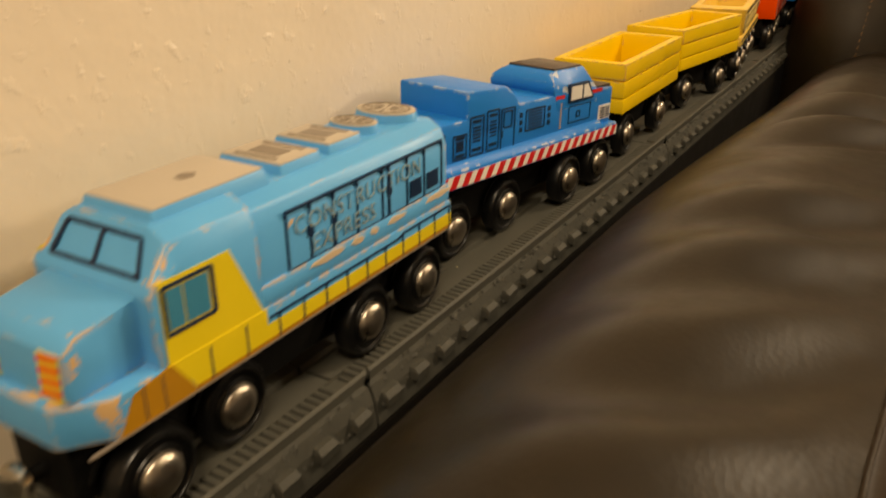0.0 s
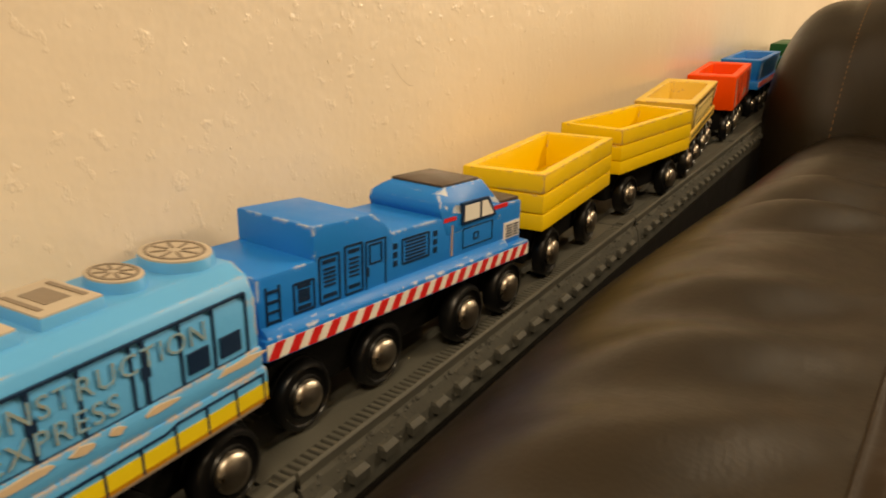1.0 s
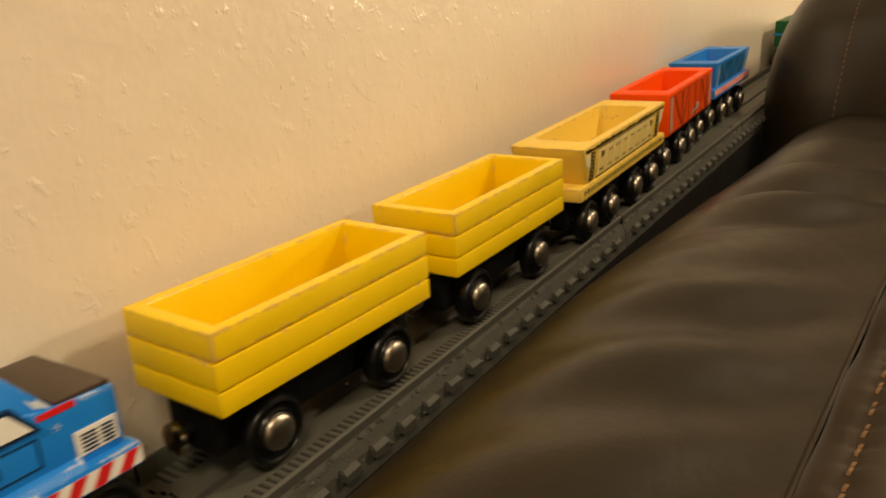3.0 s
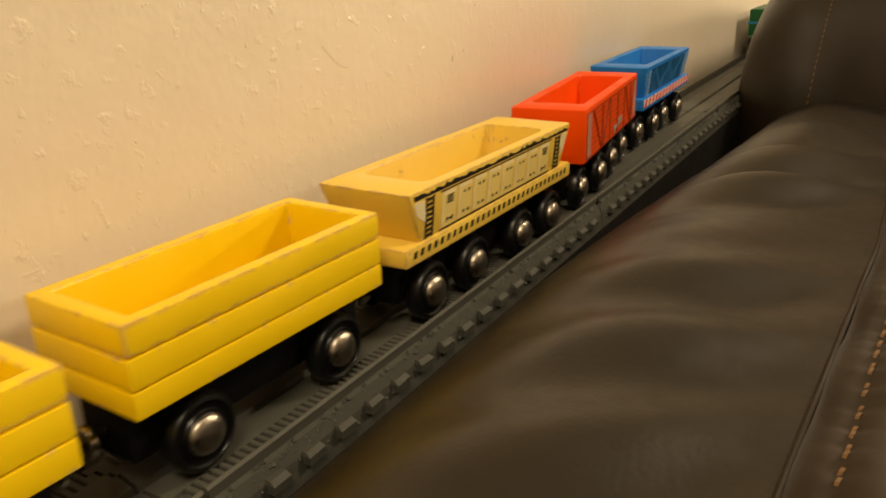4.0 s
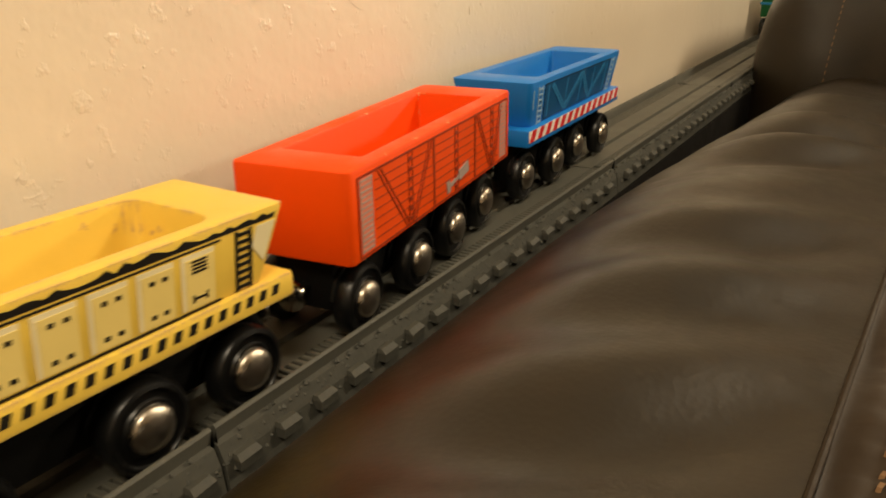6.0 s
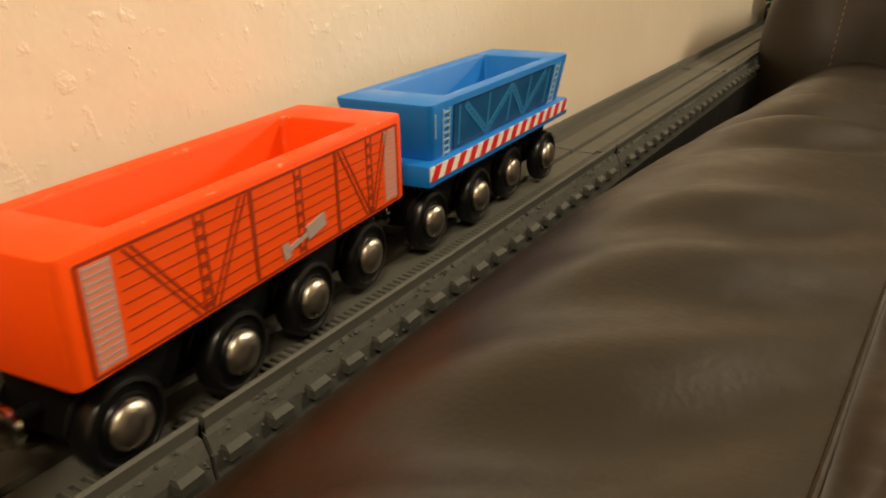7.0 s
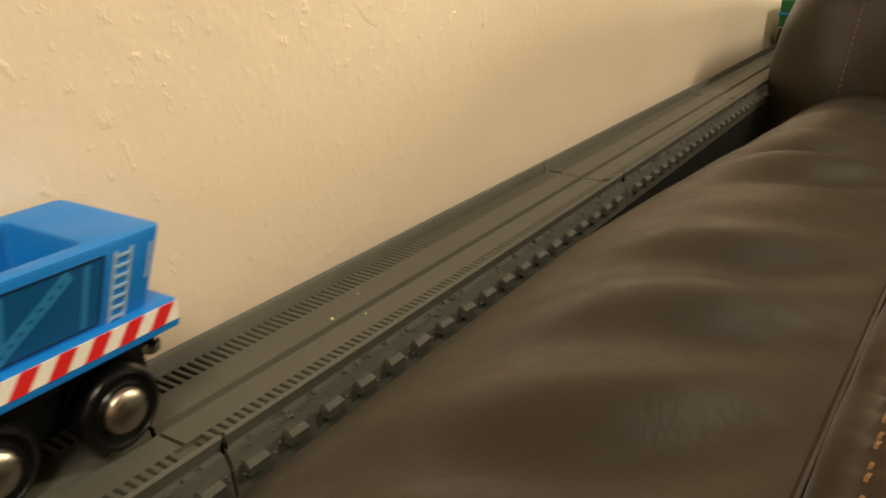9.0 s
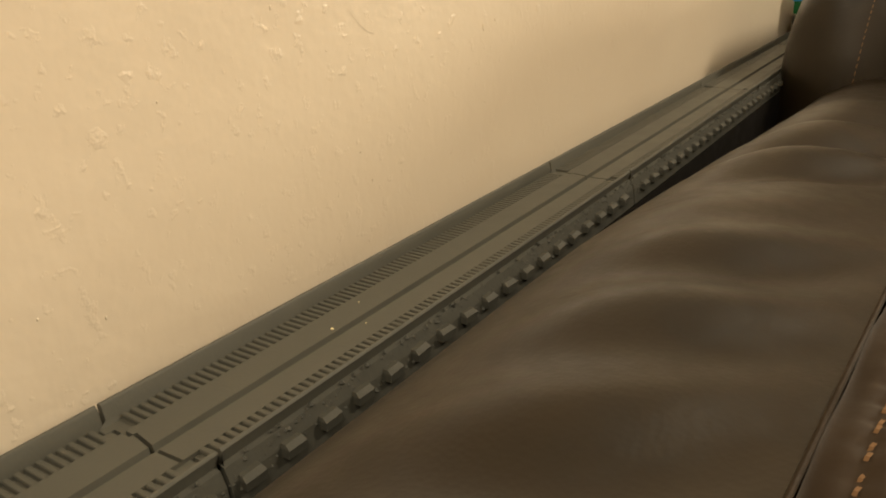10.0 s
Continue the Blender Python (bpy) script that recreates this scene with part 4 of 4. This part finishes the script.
def sofa():
    s = thing("sofa", "dark brown leather sofa with stitched seams standing by the wall", "sofa")
    xs = [0.0502 + 0.1134 * (i / 69) ** 1.3 for i in range(70)]
    sheet("back_cushion", xs, frange(-0.60, 0.62, 300), lambda x, y: (x + seam(y) * ((x - 0.0502) / 0.1134) ** 3, y, cushion_height(x, y)), M_LEATHER, s, "creased brown leather back cushion")
    # the panel beyond the seam
    def beyond(x, y):
        pucker = 0.0007 * math.sin(2 * math.pi * y / 0.0092 + 9 * x) * bell(x, 0.1715, 0.004)
        return (x + seam(y), y, cushion_height(0.150, y) - 0.0030 * bell(x, 0.164, 0.005) + 0.0016 * bell(x, 0.1795, 0.006) - 0.0012 * bell(x, 0.1715, 0.0025) - 0.15 * (x - 0.1635) - 0.35 * max(0.0, x - 0.20) + pucker)
    sheet("side_panel", [0.1635 + 0.26 * (i / 69) ** 2 for i in range(70)], frange(-0.60, 0.62, 420), beyond, M_WORN, s, "worn brown leather border with puckered seam")
    # piping along the seam
    pipe = bmesh.new()
    rings = []
    for y in frange(-0.60, 0.62, 160):
        z = cushion_height(0.163, y)
        rings.append([pipe.verts.new((0.163 + seam(y) + 0.0007 * math.cos(a), y, z - 0.0001 + 0.0006 * math.sin(a))) for a in (2 * math.pi * i / 8 for i in range(8))])
    for a, b in zip(rings, rings[1:]):
        for i in range(8):
            pipe.faces.new((a[i], a[(i + 1) % 8], b[(i + 1) % 8], b[i]))
    part("piping", pipe, M_PIPING, s, "leather piping along the seam")
    # stitches beside the piping
    verts, faces = [], []
    for i in range(190):
        y = -0.30 + i * 0.0046
        z = beyond(0.1715, y)[2]
        k = len(verts)
        for dy, dz in ((0, 0.0), (0.0007, 0.0006), (0.0022, 0.0006), (0.0029, 0.0)):
            for dx in (-0.0004, 0.0004):
                verts.append((0.1715 + seam(y) + dx + dy * 0.25, y + dy, z + dz))
        for j in range(3):
            faces.append((k + 2 * j, k + 2 * j + 1, k + 2 * j + 3, k + 2 * j + 2))
    me = bpy.data.meshes.new("stitching")
    me.from_pydata(verts, [], faces)
    me.materials.append(M_THREAD)
    ob = new("stitching", me)
    ob.parent = s
    # the arm: a fat rounded roll across the far end
    def arm(a, b):
        # a runs round the section from the near foot over the top, b along x
        # the 0.62 back half is unseen, lengthened to keep lamp light off the far wall
        y = 0.66 - (0.085 if a < math.pi / 2 else 0.62) * math.cos(a)
        z = -0.05 + 0.155 * math.sin(a) ** 0.8
        x = b
        k = min(max((b - 0.040) / 0.05, 0.0), 1.0)
        swell = math.sqrt(max(0.0, 1 - (1 - k) ** 2))
        # the rise past b = 0.10 is out of view, added to widen the wall shadow
        return (x, 0.66 - (0.66 - y) * (0.55 + 0.45 * swell) + 0.003 * noise.noise((b * 30, a * 3, 1)), -0.05 + (z + 0.05) * (0.45 + 0.55 * swell) * (1 + 0.45 * min(max((b - 0.10) / 0.12, 0.0), 1.0)))
    bm_xs = [0.040 + 0.36 * (i / 49) ** 1.6 for i in range(50)]
    bm = bmesh.new()
    grid = [[bm.verts.new(arm(a, b)) for a in frange(0.0, math.pi, 40)] for b in bm_xs]
    for i in range(49):
        for j in range(39):
            bm.faces.new((grid[i][j], grid[i + 1][j], grid[i + 1][j + 1], grid[i][j + 1]))
    bm.faces.new(grid[0])
    part("arm", bm, M_LEATHER, s, "plump rolled leather arm")
    verts, faces = [], []
    for i in range(34):
        a = 0.25 + i * 0.036
        p, q = Vector(arm(a, 0.100 + 0.012 * i / 34)), Vector(arm(a + 0.020, 0.1004 + 0.012 * i / 34))
        k = len(verts)
        off = Vector((0, -0.0006, 0.0004))
        for w in (p, q):
            verts += [tuple(w + off + Vector((-0.0004, 0, 0))), tuple(w + off + Vector((0.0004, 0, 0)))]
        faces.append((k, k + 1, k + 3, k + 2))
    me = bpy.data.meshes.new("arm_stitching")
    me.from_pydata(verts, [], faces)
    me.materials.append(M_THREAD)
    ob = new("arm_stitching", me)
    ob.parent = s
    # frame under the cushions
    part("backrest", box(0.060, 0.27, -1.30, 0.57, -0.70, -0.045, 0.02), M_LEATHER, s, "upright leather backrest")
    part("seat_base", box(0.27, 0.92, -1.30, 0.57, -0.68, -0.46, 0.02), M_LEATHER, s)
    for y0, y1 in ((-1.28, -0.66), (-0.65, -0.04), (-0.03, 0.56)):
        part("seat_cushion", box(0.25, 0.93, y0, y1, -0.46, -0.31, 0.04, 4), M_LEATHER, s)
    part("arm_panel", box(0.060, 0.92, 0.575, 1.28, -0.70, -0.06, 0.03), M_LEATHER, s)
    part("near_arm", box(0.060, 0.92, -1.56, -1.31, -0.70, -0.02, 0.06, 4), M_LEATHER, s)
    for x in (0.12, 0.86):
        for y in (-1.50, 1.20):
            part("foot", box(x - 0.03, x + 0.03, y - 0.03, y + 0.03, -0.75, -0.70, 0.005), M_CHASSIS, s)
    part("back_ledge", box(-0.0105, 0.046, -1.30, 1.28, -0.060, -0.0125, 0.003), M_GAPSHADE, s, "ledge that carries the track, coloured near black as the shaded gap")


# ---- the far standing wagon ----
def green_wagon():
    car = thing("toy_wagon", "green toy wagon standing still behind the sofa arm", "toy wagon")
    part("body", box(-0.0150, 0.0150, -0.040, 0.040, 0.0225, 0.0520, 0.002), M_GREEN, car)
    part("lower_body", box(-0.0165, 0.0165, -0.0405, 0.0405, 0.0360, 0.0385, 0.0008), M_BLUEMID, car, "dull line along the side")
    chassis(car, -0.038, 0.038, 0.0225, (-0.0265, 0.0265))
    wheels(car, (-0.0265, 0.0265))
    coupling(car, -0.0425)
    return car


setting()
for i in range(6):
    track_section(-0.265 * 2 + 0.265 * i + 0.0003, -0.265 * 2 + 0.265 * (i + 1) - 0.0009, i)
sofa()
for x, y, z, r in ((0.0182, 0.0681, 0.0, 0.0006), (0.0244, 0.0775, -0.0004, 0.0003), (0.0130, 0.0880, 0.0, 0.0003)):
    crumb(x, y, z, r)

# ---- the train, front to rear: builder, centre along the track at the start ----
LEAD, LOCO = lead_engine(), blue_engine()
YEL1, YEL2 = yellow_wagon("bright yellow wooden open wagon with grooved sides, behind engine"), yellow_wagon("bright yellow wooden open wagon with scuffed grooved sides")
PALE, RED, BLUE = pale_wagon(), red_wagon(), blue_wagon()
STILL = green_wagon()
STILL.matrix_basis = pose(0.014, 0.905, 0.0009)
for w, x, y, side in WHEELS.pop(STILL):
    w.matrix_basis = pose(x, y, R_WHEEL, 0, 0, 0 if side > 0 else 180)

# distance rolled by the train: (seconds, metres)
TRAVEL = [(0.0, 0.0000), (0.5, 0.0322), (1.0, 0.0594), (1.5, 0.0822), (2.0, 0.1123), (2.5, 0.1604), (3.0, 0.2129), (4.5, 0.3784),
          (5.0, 0.4158), (5.5, 0.4727), (7.0, 0.6005), (7.5, 0.6461), (8.0, 0.7190), (8.5, 0.7713), (9.0, 0.8220), (9.5, 0.8720),
          (10.0, 0.9220)]


def glide(rows, t):
    """Smooth value between rows of (seconds, value)."""
    ts, vs = [r[0] for r in rows], [r[1] for r in rows]
    n = len(ts)
    i = max(0, min(n - 2, sum(1 for s in ts if s <= t) - 1))
    slope = [(vs[min(k + 1, n - 1)] - vs[max(k - 1, 0)]) / (ts[min(k + 1, n - 1)] - ts[max(k - 1, 0)]) for k in range(n)]
    h = ts[i + 1] - ts[i]
    s = (t - ts[i]) / h
    return ((2 * s ** 3 - 3 * s ** 2 + 1) * vs[i] + (s ** 3 - 2 * s ** 2 + s) * h * slope[i] + (3 * s ** 2 - 2 * s ** 3) * vs[i + 1] + (s ** 3 - s ** 2) * h * slope[i + 1])


def motions():
    """The train rolls towards the viewer, each car swaying in the wide channel; every wheel turns with the way that it has gone."""
    walk(LEAD, [
        (0.0, pose(0.0183, -0.0212, 0.0009, -0.5, 0, 1.1)), (0.5, pose(0.0198, -0.0510, 0.0009, -0.0, 0, 3.6)), (1.0, pose(0.0193, -0.0788, 0.0009, 0.1, 0, 0.1)),
        (1.5, pose(0.0186, -0.0985, 0.0009, -0.0, 0, 0.0)), (2.0, pose(0.0186, -0.1286, 0.0009, -0.0, 0, 0.0)), (2.5, pose(0.0186, -0.1767, 0.0009, -0.0, 0, 0.0)),
        (3.0, pose(0.0186, -0.2292, 0.0009, -0.0, 0, 0.0)), (4.5, pose(0.0186, -0.3947, 0.0009, -0.0, 0, 0.0)), (5.0, pose(0.0186, -0.4321, 0.0009, -0.0, 0, 0.0)),
        (5.5, pose(0.0186, -0.4890, 0.0009, -0.0, 0, 0.0)), (7.0, pose(0.0186, -0.6168, 0.0009, -0.0, 0, 0.0)), (7.5, pose(0.0186, -0.6624, 0.0009, -0.0, 0, 0.0)),
        (8.0, pose(0.0186, -0.7353, 0.0009, -0.0, 0, 0.0)), (8.5, pose(0.0186, -0.7876, 0.0009, -0.0, 0, 0.0)), (9.0, pose(0.0186, -0.8383, 0.0009, -0.0, 0, 0.0)),
        (9.5, pose(0.0186, -0.8883, 0.0009, -0.0, 0, 0.0)), (10.0, pose(0.0186, -0.9383, 0.0009, -0.0, 0, 0.0)),
    ])
    walk(LOCO, [
        (0.0, pose(0.0127, 0.1321, 0.0009, -0.3, 1.0, -5.7)), (0.5, pose(0.0090, 0.1027, 0.0009, -0.7, 1.0, -3.6)), (1.0, pose(0.0161, 0.0735, 0.0009, -0.0, 1.0, -4.0)),
        (1.5, pose(0.0194, 0.0529, 0.0009, 0.2, 1.0, -3.9)), (2.0, pose(0.0136, 0.0234, 0.0009, -0.5, 1.0, 0.2)), (2.5, pose(0.0125, -0.0297, 0.0009, 0.0, 1.0, 2.1)),
        (3.0, pose(0.0089, -0.0822, 0.0009, 0.1, 1.0, 2.7)), (4.5, pose(0.0089, -0.2477, 0.0009, 0.1, 1.0, 1.6)), (5.0, pose(0.0089, -0.2851, 0.0009, 0.1, 1.0, 1.6)),
        (5.5, pose(0.0089, -0.3420, 0.0009, 0.1, 1.0, 1.6)), (7.0, pose(0.0089, -0.4698, 0.0009, 0.1, 1.0, 1.6)), (7.5, pose(0.0089, -0.5154, 0.0009, 0.1, 1.0, 1.6)),
        (8.0, pose(0.0089, -0.5883, 0.0009, 0.1, 1.0, 1.6)), (8.5, pose(0.0089, -0.6406, 0.0009, 0.1, 1.0, 1.6)), (9.0, pose(0.0089, -0.6914, 0.0009, 0.1, 1.0, 1.6)),
        (9.5, pose(0.0089, -0.7414, 0.0009, 0.1, 1.0, 1.6)), (10.0, pose(0.0089, -0.7914, 0.0009, 0.1, 1.0, 1.6)),
    ])
    walk(YEL1, [
        (0.0, pose(0.0158, 0.2599, 0.0009, 0.3, 0, 0.0)), (0.5, pose(0.0086, 0.2252, 0.0009, 0.1, 0, 3.8)), (1.0, pose(0.0180, 0.1985, 0.0009, -0.1, 0, 2.6)),
        (1.5, pose(0.0228, 0.1792, 0.0009, -0.1, 0, 0.4)), (2.0, pose(0.0190, 0.1477, 0.0009, -0.3, 0, -0.2)), (2.5, pose(0.0186, 0.0992, 0.0009, -0.3, 0, -0.5)),
        (3.0, pose(0.0178, 0.0485, 0.0009, -0.5, 0, -2.6)), (4.5, pose(0.0178, -0.1170, 0.0009, -0.5, 0, -1.6)), (5.0, pose(0.0178, -0.1544, 0.0009, -0.5, 0, -1.6)),
        (5.5, pose(0.0178, -0.2113, 0.0009, -0.5, 0, -1.6)), (7.0, pose(0.0178, -0.3391, 0.0009, -0.5, 0, -1.6)), (7.5, pose(0.0178, -0.3847, 0.0009, -0.5, 0, -1.6)),
        (8.0, pose(0.0178, -0.4576, 0.0009, -0.5, 0, -1.6)), (8.5, pose(0.0178, -0.5099, 0.0009, -0.5, 0, -1.6)), (9.0, pose(0.0178, -0.5607, 0.0009, -0.5, 0, -1.6)),
        (9.5, pose(0.0178, -0.6107, 0.0009, -0.5, 0, -1.6)), (10.0, pose(0.0178, -0.6607, 0.0009, -0.5, 0, -1.6)),
    ])
    walk(YEL2, [
        (0.0, pose(0.0174, 0.3726, 0.0009, 0.0, 0, -8.1)), (0.5, pose(0.0069, 0.3381, 0.0009, -0.2, 0, -4.7)), (1.0, pose(0.0203, 0.3110, 0.0009, -0.2, 0, -7.9)),
        (1.5, pose(0.0239, 0.2864, 0.0009, -0.3, 0, -2.0)), (2.0, pose(0.0198, 0.2557, 0.0009, -0.0, 0, -1.4)), (2.5, pose(0.0191, 0.2079, 0.0009, -0.2, 0, -1.9)),
        (3.0, pose(0.0205, 0.1552, 0.0009, -0.2, 0, -0.5)), (4.5, pose(0.0161, -0.0107, 0.0009, -0.1, 0, -3.1)), (5.0, pose(0.0136, -0.0474, 0.0009, -0.1, 0, -2.9)),
        (5.5, pose(0.0136, -0.1043, 0.0009, -0.1, 0, -2.9)), (7.0, pose(0.0136, -0.2322, 0.0009, -0.1, 0, -1.7)), (7.5, pose(0.0136, -0.2778, 0.0009, -0.1, 0, -1.7)),
        (8.0, pose(0.0136, -0.3506, 0.0009, -0.1, 0, -1.7)), (8.5, pose(0.0136, -0.4029, 0.0009, -0.1, 0, -1.7)), (9.0, pose(0.0136, -0.4537, 0.0009, -0.1, 0, -1.7)),
        (9.5, pose(0.0136, -0.5037, 0.0009, -0.1, 0, -1.7)), (10.0, pose(0.0136, -0.5537, 0.0009, -0.1, 0, -1.7)),
    ])
    walk(PALE, [
        (0.0, pose(0.0155, 0.4893, 0.0009, 0.1, 0, 6.9)), (0.5, pose(0.0155, 0.4571, 0.0009, 0.1, 0, 6.9)), (1.0, pose(0.0155, 0.4299, 0.0009, 0.1, 0, 6.9)),
        (1.5, pose(0.0209, 0.4030, 0.0009, -0.1, 0, 6.6)), (2.0, pose(0.0194, 0.3754, 0.0009, -0.2, 0, 5.1)), (2.5, pose(0.0191, 0.3309, 0.0009, 0.3, 0, 2.8)),
        (3.0, pose(0.0223, 0.2780, 0.0009, 0.4, 0, 1.3)), (4.5, pose(0.0235, 0.1111, 0.0009, -0.6, 0, -2.0)), (5.0, pose(0.0226, 0.0734, 0.0009, -0.9, 0, -1.9)),
        (5.5, pose(0.0224, 0.0162, 0.0009, -0.4, 0, -1.8)), (7.0, pose(0.0224, -0.1116, 0.0009, -0.4, 0, -1.1)), (7.5, pose(0.0224, -0.1572, 0.0009, -0.4, 0, -1.1)),
        (8.0, pose(0.0224, -0.2301, 0.0009, -0.4, 0, -1.1)), (8.5, pose(0.0224, -0.2823, 0.0009, -0.4, 0, -1.1)), (9.0, pose(0.0224, -0.3331, 0.0009, -0.4, 0, -1.1)),
        (9.5, pose(0.0224, -0.3831, 0.0009, -0.4, 0, -1.1)), (10.0, pose(0.0224, -0.4331, 0.0009, -0.4, 0, -1.1)),
    ])
    walk(RED, [
        (0.0, pose(0.0116, 0.6310, 0.0009, -0.2, 0, 5.7)), (0.5, pose(0.0116, 0.5988, 0.0009, -0.2, 0, 5.7)), (1.0, pose(0.0116, 0.5716, 0.0009, -0.2, 0, 5.7)),
        (1.5, pose(0.0114, 0.5455, 0.0009, 0.2, 0, 5.1)), (2.0, pose(0.0129, 0.5173, 0.0009, -0.1, 0, 1.3)), (2.5, pose(0.0129, 0.4727, 0.0009, -0.1, 0, 1.6)),
        (3.0, pose(0.0149, 0.4184, 0.0009, 0.1, 0, 2.6)), (4.5, pose(0.0186, 0.2529, 0.0009, 0.1, 0, 7.2)), (5.0, pose(0.0196, 0.2123, 0.0009, 0.2, 0, 6.1)),
        (5.5, pose(0.0192, 0.1573, 0.0009, 0.6, 0, 6.9)), (7.0, pose(0.0206, 0.0324, 0.0009, 0.3, 0, 5.1)), (7.5, pose(0.0126, -0.0146, 0.0009, 0.7, 2.0, -1.0)),
        (8.0, pose(0.0126, -0.0875, 0.0009, 0.7, 0, -1.0)), (8.5, pose(0.0126, -0.1398, 0.0009, 0.7, 0, -1.0)), (9.0, pose(0.0126, -0.1906, 0.0009, 0.7, 0, -0.6)),
        (9.5, pose(0.0126, -0.2406, 0.0009, 0.7, 0, -0.6)), (10.0, pose(0.0126, -0.2906, 0.0009, 0.7, 0, -0.6)),
    ])
    walk(BLUE, [
        (0.0, pose(0.0095, 0.7686, 0.0009, -0.1, 0, 1.2)), (0.5, pose(0.0095, 0.7364, 0.0009, -0.1, 0, 1.2)), (1.0, pose(0.0095, 0.7093, 0.0009, -0.1, 0, 1.2)),
        (1.5, pose(0.0095, 0.6865, 0.0009, -0.1, 0, 1.2)), (2.0, pose(0.0095, 0.6563, 0.0009, -0.1, 0, 1.2)), (2.5, pose(0.0095, 0.6083, 0.0009, -0.1, 0, 1.2)),
        (3.0, pose(0.0095, 0.5557, 0.0009, -0.1, 0, 1.2)), (4.5, pose(0.0095, 0.3903, 0.0009, -0.1, 0, 2.1)), (5.0, pose(0.0108, 0.3529, 0.0009, 0.0, 0, 2.2)),
        (5.5, pose(0.0107, 0.2976, 0.0009, -0.2, 0, 2.0)), (7.0, pose(0.0157, 0.1652, 0.0009, 0.3, 0, 1.9)), (7.5, pose(0.0125, 0.1208, 0.0009, -0.0, 0, 1.7)),
        (8.0, pose(0.0126, 0.0476, 0.0009, 0.4, 0, -0.4)), (8.5, pose(0.0180, -0.0036, 0.0009, 0.4, 0, 1.3)), (9.0, pose(0.0091, -0.0552, 0.0009, 0.4, 0, 1.7)),
        (9.5, pose(0.0091, -0.1052, 0.0009, 0.4, 0, 1.7)), (10.0, pose(0.0091, -0.1552, 0.0009, 0.4, 0, 1.7)),
    ])
    times = [round(0.1 * k, 1) for k in range(101)]
    for car, gear in WHEELS.items():
        for w, x, y, side in gear:
            flip = pose(0, 0, 0, 0, 0, 0 if side > 0 else 180)
            walk(w, [(t, pose(x, y, R_WHEEL, math.degrees(glide(TRAVEL, t) / R_WHEEL), 0, 0) @ flip) for t in times])


motions()
